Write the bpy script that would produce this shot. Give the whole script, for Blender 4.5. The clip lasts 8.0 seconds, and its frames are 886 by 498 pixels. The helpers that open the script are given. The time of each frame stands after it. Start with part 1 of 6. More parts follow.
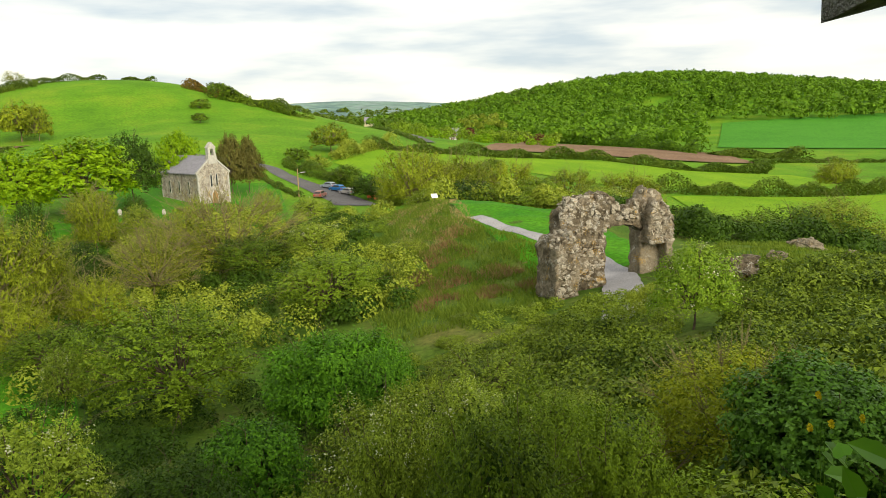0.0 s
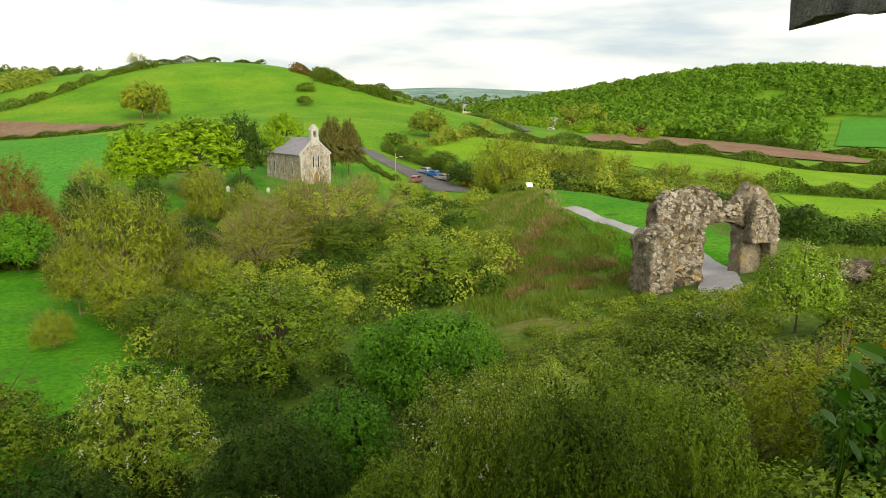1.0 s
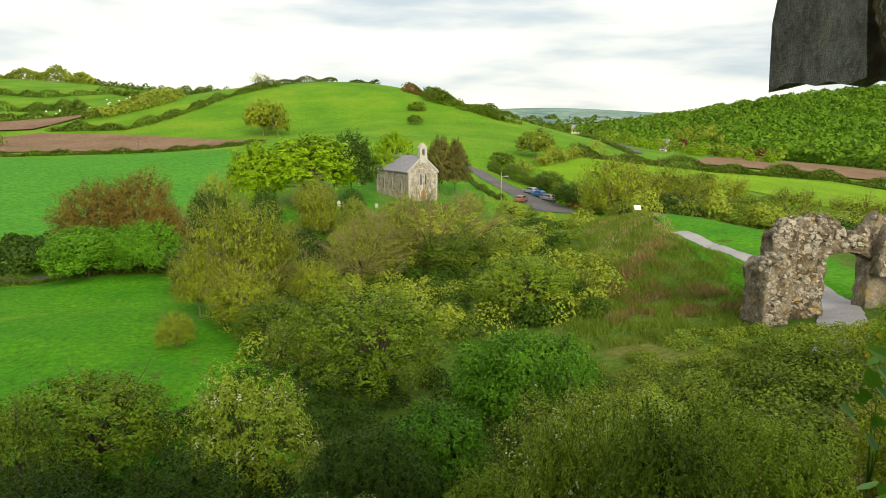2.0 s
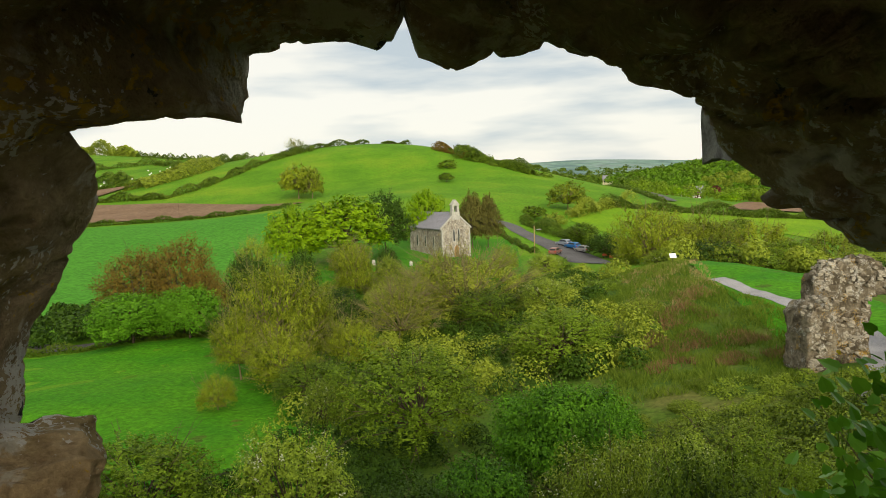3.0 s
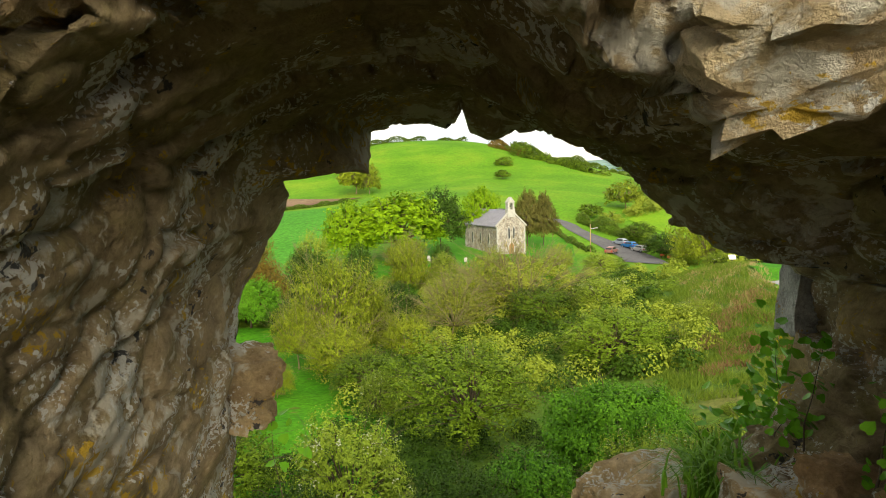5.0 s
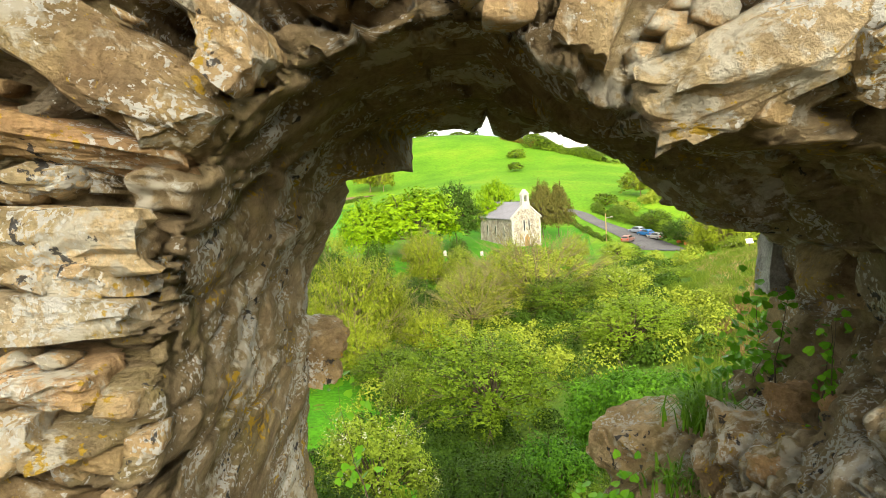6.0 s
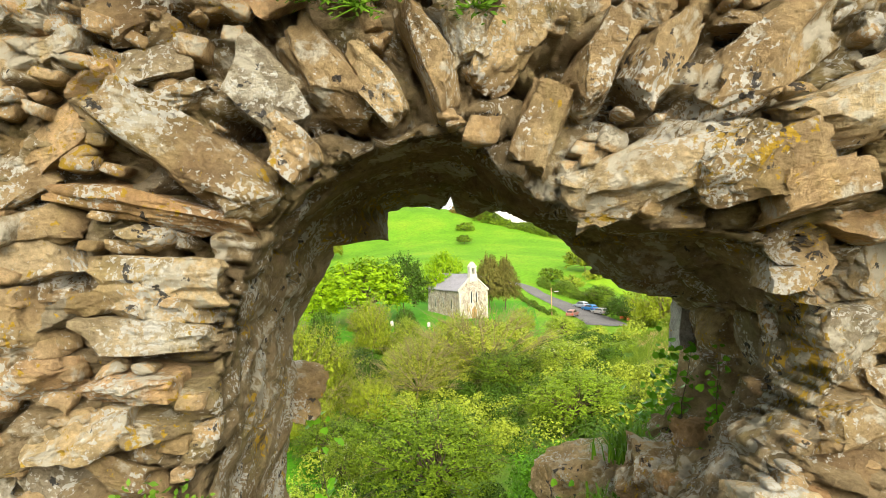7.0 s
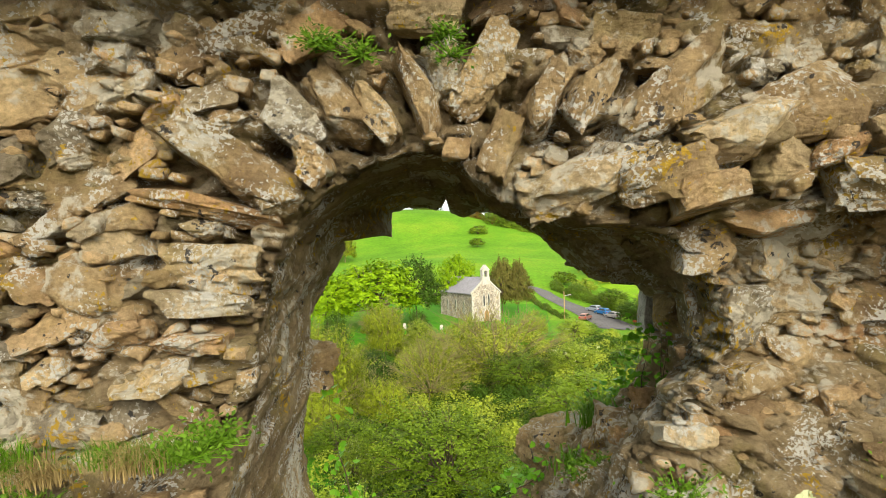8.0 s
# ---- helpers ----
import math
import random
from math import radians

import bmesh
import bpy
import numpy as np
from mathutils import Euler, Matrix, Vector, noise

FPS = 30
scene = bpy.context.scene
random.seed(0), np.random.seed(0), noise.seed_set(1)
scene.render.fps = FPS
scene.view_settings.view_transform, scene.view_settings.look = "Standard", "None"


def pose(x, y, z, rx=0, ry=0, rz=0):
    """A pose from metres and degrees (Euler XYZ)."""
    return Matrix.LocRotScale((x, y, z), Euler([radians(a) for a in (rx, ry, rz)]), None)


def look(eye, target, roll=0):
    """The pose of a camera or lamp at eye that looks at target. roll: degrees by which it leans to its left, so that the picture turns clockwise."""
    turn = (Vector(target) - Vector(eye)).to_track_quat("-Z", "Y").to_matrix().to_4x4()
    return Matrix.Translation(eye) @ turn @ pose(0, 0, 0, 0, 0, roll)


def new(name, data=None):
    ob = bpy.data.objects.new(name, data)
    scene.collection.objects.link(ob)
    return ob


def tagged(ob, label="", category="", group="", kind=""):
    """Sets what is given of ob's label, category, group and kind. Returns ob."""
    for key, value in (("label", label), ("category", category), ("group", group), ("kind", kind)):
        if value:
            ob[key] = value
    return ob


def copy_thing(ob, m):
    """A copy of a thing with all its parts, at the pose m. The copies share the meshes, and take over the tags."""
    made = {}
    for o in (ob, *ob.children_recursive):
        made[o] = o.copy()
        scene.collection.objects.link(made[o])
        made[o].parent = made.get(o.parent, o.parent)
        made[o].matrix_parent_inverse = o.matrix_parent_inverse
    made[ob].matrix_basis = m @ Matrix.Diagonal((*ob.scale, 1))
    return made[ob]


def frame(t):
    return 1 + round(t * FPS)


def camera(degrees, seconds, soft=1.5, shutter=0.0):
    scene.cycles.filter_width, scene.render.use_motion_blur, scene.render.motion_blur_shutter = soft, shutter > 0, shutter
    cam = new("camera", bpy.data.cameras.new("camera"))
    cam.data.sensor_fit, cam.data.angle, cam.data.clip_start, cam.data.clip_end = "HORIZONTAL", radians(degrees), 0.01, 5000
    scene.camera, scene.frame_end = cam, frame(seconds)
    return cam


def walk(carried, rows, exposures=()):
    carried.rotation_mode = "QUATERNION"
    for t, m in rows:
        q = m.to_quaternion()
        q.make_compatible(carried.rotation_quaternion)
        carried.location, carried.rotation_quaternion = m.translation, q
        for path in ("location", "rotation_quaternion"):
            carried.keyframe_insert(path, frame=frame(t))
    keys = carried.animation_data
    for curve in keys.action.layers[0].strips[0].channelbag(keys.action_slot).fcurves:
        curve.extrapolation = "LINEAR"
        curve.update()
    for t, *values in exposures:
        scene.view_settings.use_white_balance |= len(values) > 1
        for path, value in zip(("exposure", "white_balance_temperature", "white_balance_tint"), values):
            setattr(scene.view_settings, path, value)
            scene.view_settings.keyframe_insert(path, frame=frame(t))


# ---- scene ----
cam = camera(63.9, 8.0, soft=0.6)
PATH = [
    (0, (0.642, 1.357, 0.553), (1.367, 3.183, 0.179), -1.6),
    (0.5, (0.43, 1.124, 0.479), (1.027, 3.004, 0.15), -1.5),
    (1, (0.459, 0.976, 0.524), (0.937, 2.876, 0.121), -0.2),
    (1.5, (0.44, 0.802, 0.532), (0.785, 2.744, 0.202), -0.3),
    (2, (0.443, 0.62, 0.557), (0.637, 2.579, 0.206), 0.4),
    (2.2, (0.419, 0.532, 0.578), (0.576, 2.505, 0.287), -0.4),
    (3.5, (0.434, -0.03, 0.597), (0.501, 1.96, 0.409), -2.7),
    (4, (0.452, -0.262, 0.615), (0.423, 1.727, 0.416), -2.3),
    (4.5, (0.438, -0.419, 0.664), (0.401, 1.571, 0.470), -0.7),
    (6, (0.378, -1.023, 0.679), (0.28, 0.963, 0.468), -3.6),
    (6.5, (0.332, -1.23, 0.685), (0.273, 0.768, 0.627), -3.2),
    (7, (0.313, -1.481, 0.677), (0.371, 0.518, 0.658), -1.8),
    (7.5, (0.351, -1.717, 0.641), (0.363, 0.282, 0.572), -0.8),
    (8, (0.378, -1.938, 0.643), (0.399, 0.061, 0.634), -1.6),
]
walk(cam, [(t, look(eye, target, roll)) for t, eye, target, roll in PATH],
     exposures=[(0, 0.0), (2.2, -0.05), (3.4, -0.35), (4.1, -0.15), (4.7, 0.15), (5.8, 0.88), (6.6, 1.0), (7.3, 0.86), (8.0, 0.62)])

# ---- sky, sun, exposure ----
SUN_AZ, SUN_EL = radians(168), radians(24)      # azimuth from +y towards +x
world = bpy.data.worlds.new("overcast_sky")
scene.world = world
world.use_nodes = True
wn, wl = world.node_tree.nodes, world.node_tree.links
wn.clear()
sky = wn.new("ShaderNodeTexSky")
sky.sky_type, sky.sun_disc, sky.sun_elevation, sky.sun_rotation = "NISHITA", False, SUN_EL, SUN_AZ
sky_gain = wn.new("ShaderNodeMix"); sky_gain.data_type, sky_gain.blend_type = "RGBA", "MULTIPLY"
sky_gain.inputs[0].default_value = 1.0
wl.new(sky.outputs[0], sky_gain.inputs[6]); sky_gain.inputs[7].default_value = (0.10, 0.10, 0.10, 1)
wco = wn.new("ShaderNodeTexCoord")
wmap = wn.new("ShaderNodeMapping"); wmap.inputs["Scale"].default_value = (1.6, 1.6, 9.0)
wl.new(wco.outputs["Generated"], wmap.inputs[0])
cl = wn.new("ShaderNodeTexNoise"); cl.inputs["Scale"].default_value = 1.7; cl.inputs["Detail"].default_value = 5
cl.inputs["Roughness"].default_value = 0.5
wl.new(wmap.outputs[0], cl.inputs["Vector"])
cr = wn.new("ShaderNodeValToRGB")
cr.color_ramp.elements[0].position, cr.color_ramp.elements[0].color = 0.36, (0.56, 0.63, 0.66, 1)
cr.color_ramp.elements[1].position, cr.color_ramp.elements[1].color = 0.52, (1.0, 0.97, 0.86, 1)
wl.new(cl.outputs[0], cr.inputs[0])
wmix = wn.new("ShaderNodeMix"); wmix.data_type = "RGBA"; wmix.inputs[0].default_value = 0.88
wl.new(sky_gain.outputs[2], wmix.inputs[6]); wl.new(cr.outputs[0], wmix.inputs[7])
wbg = wn.new("ShaderNodeBackground"); wbg.inputs[1].default_value = 1.25
wl.new(wmix.outputs[2], wbg.inputs[0])
wout = wn.new("ShaderNodeOutputWorld"); wl.new(wbg.outputs[0], wout.inputs[0])

sun = new("sun", bpy.data.lights.new("sun", "SUN"))
sun.data.energy, sun.data.angle, sun.data.color = 4.7, radians(38), (1.0, 0.90, 0.72)
sun.matrix_world = look((60 * math.sin(SUN_AZ) * math.cos(SUN_EL), 60 * math.cos(SUN_AZ) * math.cos(SUN_EL),
                         60 * math.sin(SUN_EL)), (0, 0, 0))


# ---- materials ----
def material(name, rough=0.9, spec=0.2):
    m = bpy.data.materials.new(name)
    m.use_nodes = True
    b = m.node_tree.nodes["Principled BSDF"]
    b.inputs["Roughness"].default_value = rough
    b.inputs["Specular IOR Level"].default_value = spec
    return m, m.node_tree.nodes, m.node_tree.links, b


def ramp(n, l, fac, stops):
    r = n.new("ShaderNodeValToRGB")
    e = r.color_ramp.elements
    while len(e) < len(stops):
        e.new(0.5)
    for i, (p, c) in enumerate(stops):
        e[i].position, e[i].color = p, (*c, 1)
    l.new(fac, r.inputs[0])
    return r.outputs[0]


def noise_node(n, l, scale, detail=4, rough=0.55, vector=None, dist=0.0):
    t = n.new("ShaderNodeTexNoise")
    t.inputs["Scale"].default_value, t.inputs["Detail"].default_value = scale, detail
    t.inputs["Roughness"].default_value, t.inputs["Distortion"].default_value = rough, dist
    if vector is not None:
        l.new(vector, t.inputs["Vector"])
    return t.outputs[0]


def blend(n, l, fac, a, b, kind="MIX"):
    x = n.new("ShaderNodeMix")
    x.data_type, x.blend_type = "RGBA", kind
    for sock, v in ((x.inputs[0], fac), (x.inputs[6], a), (x.inputs[7], b)):
        if isinstance(v, (int, float)):
            sock.default_value = v
        elif isinstance(v, tuple):
            sock.default_value = (*v, 1)
        else:
            l.new(v, sock)
    return x.outputs[2]


def bump(n, l, b, height, strength, distance):
    u = n.new("ShaderNodeBump")
    u.inputs["Strength"].default_value, u.inputs["Distance"].default_value = strength, distance
    l.new(height, u.inputs["Height"])
    l.new(u.outputs[0], b.inputs["Normal"])


def where(n):
    g = n.new("ShaderNodeNewGeometry")
    return g.outputs["Position"]


def ground_material(name, stops, scale, fine, rough=0.95, height=0.05):
    m, n, l, b = material(name, rough, 0.1)
    p = where(n)
    big = noise_node(n, l, scale, 5, 0.6, p)
    small = noise_node(n, l, fine, 4, 0.7, p)
    c = ramp(n, l, big, stops)
    dark = ramp(n, l, small, [(0.3, (0.55, 0.55, 0.55)), (0.7, (1.25, 1.25, 1.2))])
    l.new(blend(n, l, 1.0, c, dark, "MULTIPLY"), b.inputs["Base Color"])
    bump(n, l, b, small, 0.6, height)
    return m


def leaf_material(name, low, high, tint=None, rough=0.55, thin=0.16, patchy=0.55):
    """Leaves: colour varies leaf by leaf, plant by plant and over the crown."""
    m, n, l, b = material(name, rough, 0.10)
    g = n.new("ShaderNodeNewGeometry")
    o = n.new("ShaderNodeObjectInfo")
    spots = noise_node(n, l, patchy, 3, 0.6, g.outputs["Position"])
    a = n.new("ShaderNodeMath"); a.operation = "MULTIPLY_ADD"
    sp = n.new("ShaderNodeMath"); sp.operation = "MULTIPLY"
    l.new(spots, sp.inputs[0]); sp.inputs[1].default_value = 0.62
    l.new(g.outputs["Random Per Island"], a.inputs[0]); a.inputs[1].default_value = 0.50; l.new(sp.outputs[0], a.inputs[2])
    a2 = n.new("ShaderNodeMath"); a2.operation = "MULTIPLY_ADD"
    l.new(o.outputs["Random"], a2.inputs[0]); a2.inputs[1].default_value = 0.3; l.new(a.outputs[0], a2.inputs[2])
    stops = [(0.30, low), (0.98, high)]
    if tint:
        stops.append((1.0, tint))
    c = ramp(n, l, a2.outputs[0], [(min(1.0, s), v) for s, v in stops])
    l.new(c, b.inputs["Base Color"])
    tr = n.new("ShaderNodeBsdfTranslucent")
    l.new(c, tr.inputs[0])
    mx = n.new("ShaderNodeMixShader"); mx.inputs[0].default_value = thin
    l.new(b.outputs[0], mx.inputs[1]); l.new(tr.outputs[0], mx.inputs[2])
    l.new(mx.outputs[0], n["Material Output"].inputs[0])
    return m


def stone_material(name, base, pale, brown, scale=1.0, lichen=0.5, grain=38.0, vary=0.22):
    """Weathered limestone: broad tone, stains, pale and ochre lichen, pitted relief."""
    m, n, l, b = material(name, 0.93, 0.15)
    p = where(n)
    o = n.new("ShaderNodeObjectInfo")
    big = noise_node(n, l, 2.3 * scale, 6, 0.62, p, 0.6)
    mid = noise_node(n, l, 9 * scale, 6, 0.7, p, 0.3)
    fine = noise_node(n, l, grain * scale, 5, 0.75, p)
    mixv = n.new("ShaderNodeMath"); mixv.operation = "MULTIPLY_ADD"
    l.new(o.outputs["Random"], mixv.inputs[0]); mixv.inputs[1].default_value = vary; l.new(big, mixv.inputs[2])
    c = ramp(n, l, mixv.outputs[0], [(0.36, brown), (0.54, base), (0.74, pale)])
    c = blend(n, l, 1.0, c, ramp(n, l, mid, [(0.28, (0.5, 0.48, 0.46)), (0.52, (1, 1, 1)), (0.75, (1.3, 1.27, 1.2))]), "MULTIPLY")
    c = blend(n, l, 1.0, c, ramp(n, l, fine, [(0.3, (0.62, 0.6, 0.58)), (0.6, (1.1, 1.1, 1.1))]), "MULTIPLY")
    spot = noise_node(n, l, 46 * scale, 3, 0.5, p)
    spotzone = noise_node(n, l, 3.1 * scale, 3, 0.5, p)
    k = n.new("ShaderNodeMath"); k.operation = "MULTIPLY"
    l.new(spot, k.inputs[0]); l.new(spotzone, k.inputs[1])
    white = ramp(n, l, k.outputs[0], [(0.360 - 0.03 * lichen, (0, 0, 0)), (0.385 - 0.03 * lichen, (0.8, 0.8, 0.8))])
    c = blend(n, l, white, c, (0.52, 0.51, 0.46))
    och = noise_node(n, l, 30 * scale, 4, 0.6, p)
    ochzone = noise_node(n, l, 2.2 * scale, 2, 0.5, p)
    k2 = n.new("ShaderNodeMath"); k2.operation = "MULTIPLY"
    l.new(och, k2.inputs[0]); l.new(ochzone, k2.inputs[1])
    yellow = ramp(n, l, k2.outputs[0], [(0.375 - 0.02 * lichen, (0, 0, 0)), (0.40 - 0.02 * lichen, (0.85, 0.85, 0.85))])
    c = blend(n, l, yellow, c, (0.42, 0.26, 0.045))
    l.new(c, b.inputs["Base Color"])
    h = n.new("ShaderNodeMath"); h.operation = "ADD"
    l.new(mid, h.inputs[0]); l.new(fine, h.inputs[1])
    pit = noise_node(n, l, grain * 2.6 * scale, 4, 0.8, p)
    h2 = n.new("ShaderNodeMath"); h2.operation = "MULTIPLY_ADD"
    l.new(pit, h2.inputs[0]); h2.inputs[1].default_value = 0.45; l.new(h.outputs[0], h2.inputs[2])
    bump(n, l, b, h2.outputs[0], 1.0, 0.034 / scale)
    return m


def wall_stone(name, base, pale, brown, olive=0.45, tint=True):
    """Weathered castle rubble: strata, white crusts, ochre lichen, odd red and slate-grey stones."""
    m, n, l, b = material(name, 0.95, 0.12)
    p = where(n)
    o = n.new("ShaderNodeObjectInfo")
    mp = n.new("ShaderNodeMapping"); mp.inputs["Scale"].default_value = (1.0, 1.0, 1.25)
    l.new(p, mp.inputs[0])
    q = mp.outputs[0]
    big = noise_node(n, l, 3.4, 6, 0.62, p, 0.5)
    mid = noise_node(n, l, 11, 6, 0.66, q, 0.1)
    fine = noise_node(n, l, 55, 6, 0.78, p)
    pit = noise_node(n, l, 140, 4, 0.8, p)
    mixv = n.new("ShaderNodeMath"); mixv.operation = "MULTIPLY_ADD"
    l.new(o.outputs["Random"], mixv.inputs[0]); mixv.inputs[1].default_value = 0.30; l.new(big, mixv.inputs[2])
    c = ramp(n, l, mixv.outputs[0], [(0.42, brown), (0.60, base), (0.84, pale)])
    if tint:
        c = blend(n, l, 1.0, c, ramp(n, l, o.outputs["Random"], [(0.0, (1, 1, 1)), (0.50, (1, 1, 0.98)), (0.60, (1.02, 0.84, 0.76)), (0.70, (1.05, 1.04, 1.0)), (0.86, (0.95, 0.97, 1.0)), (0.93, (0.50, 0.55, 0.66))]), "MULTIPLY")
    green = ramp(n, l, noise_node(n, l, 4.6, 4, 0.6, p, 0.8), [(0.50, (0, 0, 0)), (0.68, (olive, olive, olive))])
    c = blend(n, l, green, c, (0.250, 0.215, 0.070))
    c = blend(n, l, 1.0, c, ramp(n, l, mid, [(0.28, (0.56, 0.53, 0.50)), (0.48, (1, 1, 1)), (0.70, (1.28, 1.26, 1.2))]), "MULTIPLY")
    c = blend(n, l, 1.0, c, ramp(n, l, fine, [(0.32, (0.70, 0.68, 0.65)), (0.62, (1.12, 1.12, 1.12))]), "MULTIPLY")

    def crust(scale, zone, lo, hi, colour, c):
        k = n.new("ShaderNodeMath"); k.operation = "MULTIPLY"
        l.new(noise_node(n, l, scale, 5, 0.6, p, 0.2), k.inputs[0]); l.new(noise_node(n, l, zone, 3, 0.5, p), k.inputs[1])
        return blend(n, l, ramp(n, l, k.outputs[0], [(lo, (0, 0, 0)), (hi, (0.9, 0.9, 0.9))]), c, colour)

    c = crust(22, 3.3, 0.285, 0.345, (0.66, 0.62, 0.50), c)
    c = crust(85, 6.1, 0.310, 0.330, (0.72, 0.71, 0.65), c)
    c = crust(48, 4.1, 0.352, 0.380, (0.56, 0.36, 0.030), c)
    c = crust(33, 5.7, 0.378, 0.400, (0.045, 0.047, 0.052), c)
    l.new(c, b.inputs["Base Color"])
    h = n.new("ShaderNodeMath"); h.operation = "MULTIPLY_ADD"
    l.new(mid, h.inputs[0]); h.inputs[1].default_value = 1.3; l.new(fine, h.inputs[2])
    h2 = n.new("ShaderNodeMath"); h2.operation = "MULTIPLY_ADD"
    l.new(pit, h2.inputs[0]); h2.inputs[1].default_value = 0.4; l.new(h.outputs[0], h2.inputs[2])
    lump = n.new("ShaderNodeTexVoronoi"); lump.inputs["Scale"].default_value = 34
    l.new(p, lump.inputs["Vector"])
    h3 = n.new("ShaderNodeMath"); h3.operation = "MULTIPLY_ADD"
    l.new(lump.outputs["Distance"], h3.inputs[0]); h3.inputs[1].default_value = -0.45; l.new(h2.outputs[0], h3.inputs[2])
    bump(n, l, b, h3.outputs[0], 1.0, 0.042)
    return m


def plain(name, color, rough=0.6, spec=0.3, metal=0.0, vary=0.15, scale=12.0):
    m, n, l, b = material(name, rough, spec)
    b.inputs["Metallic"].default_value = metal
    v = noise_node(n, l, scale, 4, 0.6, where(n))
    lo = tuple(c * (1 - vary) for c in color); hi = tuple(min(1, c * (1 + vary)) for c in color)
    l.new(ramp(n, l, v, [(0.3, lo), (0.7, hi)]), b.inputs["Base Color"])
    return m


M_WALL = wall_stone("castle_limestone", (0.47, 0.348, 0.190), (0.71, 0.565, 0.345), (0.25, 0.172, 0.095))
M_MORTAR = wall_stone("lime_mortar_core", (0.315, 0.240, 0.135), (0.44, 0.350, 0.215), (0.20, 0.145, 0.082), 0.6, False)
M_GREYSLAB = stone_material("grey_limestone", (0.34, 0.34, 0.33), (0.52, 0.52, 0.51), (0.20, 0.195, 0.185), 2.6, 0.8)
M_RUINSTONE = stone_material("ruin_stone", (0.160, 0.132, 0.092), (0.38, 0.345, 0.27), (0.050, 0.040, 0.027), 0.55, 0.60, 12, 0.60)
M_RUIN = stone_material("ruin_rubble", (0.095, 0.077, 0.050), (0.24, 0.205, 0.145), (0.034, 0.028, 0.018), 0.55, 0.65, 12, 0.50)
M_CHURCH = stone_material("church_rubble", (0.33, 0.295, 0.25), (0.48, 0.44, 0.38), (0.19, 0.16, 0.13), 0.5, 0.0, 9)
M_DRESSED = plain("dressed_limestone", (0.40, 0.38, 0.34), 0.85, 0.2, 0, 0.2, 3)
M_SLATE = plain("roof_slate", (0.24, 0.23, 0.265), 0.55, 0.4, 0, 0.25, 2.2)
M_GRASS = ground_material("pasture_grass", [(0.3, (0.070, 0.180, 0.006)), (0.5, (0.105, 0.245, 0.008)), (0.7, (0.180, 0.285, 0.014))], 0.035, 1.3)
M_ROUGH = ground_material("rough_grass", [(0.32, (0.050, 0.110, 0.010)), (0.52, (0.085, 0.145, 0.014)), (0.72, (0.170, 0.160, 0.045))], 0.16, 3.0)
M_CROP = ground_material("young_crop", [(0.3, (0.055, 0.215, 0.014)), (0.7, (0.075, 0.260, 0.020))], 0.03, 0.9)
M_LAWN = ground_material("bright_lawn", [(0.3, (0.036, 0.175, 0.004)), (0.7, (0.080, 0.245, 0.006))], 0.15, 2.5)
M_SPRING = ground_material("spring_pasture", [(0.3, (0.120, 0.260, 0.005)), (0.7, (0.200, 0.340, 0.010))], 0.06, 2.0)
M_SOIL = ground_material("ploughed_soil", [(0.3, (0.175, 0.105, 0.062)), (0.7, (0.25, 0.165, 0.105))], 0.05, 0.8)
# bluish distance haze is mixed into the colour of the far ground
M_FAR_HAZE = ground_material("far_pasture_haze", [(0.4, (0.130, 0.210, 0.205)), (0.5, (0.195, 0.310, 0.250)), (0.6, (0.215, 0.285, 0.275))], 0.006, 0.02)
M_ROAD = ground_material("worn_asphalt", [(0.3, (0.105, 0.100, 0.105)), (0.7, (0.15, 0.145, 0.15))], 0.2, 3.0, 0.85)
M_GRAVEL = ground_material("pale_gravel", [(0.3, (0.30, 0.29, 0.31)), (0.7, (0.40, 0.39, 0.41))], 0.5, 14.0, 0.9)
M_EARTH = ground_material("castle_earth", [(0.3, (0.06, 0.075, 0.02)), (0.7, (0.12, 0.10, 0.05))], 1.2, 9.0)
M_BARK = plain("bark", (0.095, 0.072, 0.048), 0.95, 0.1, 0, 0.4, 5)
M_TWIG = plain("pale_twigs", (0.19, 0.165, 0.075), 0.9, 0.1, 0, 0.35, 4)
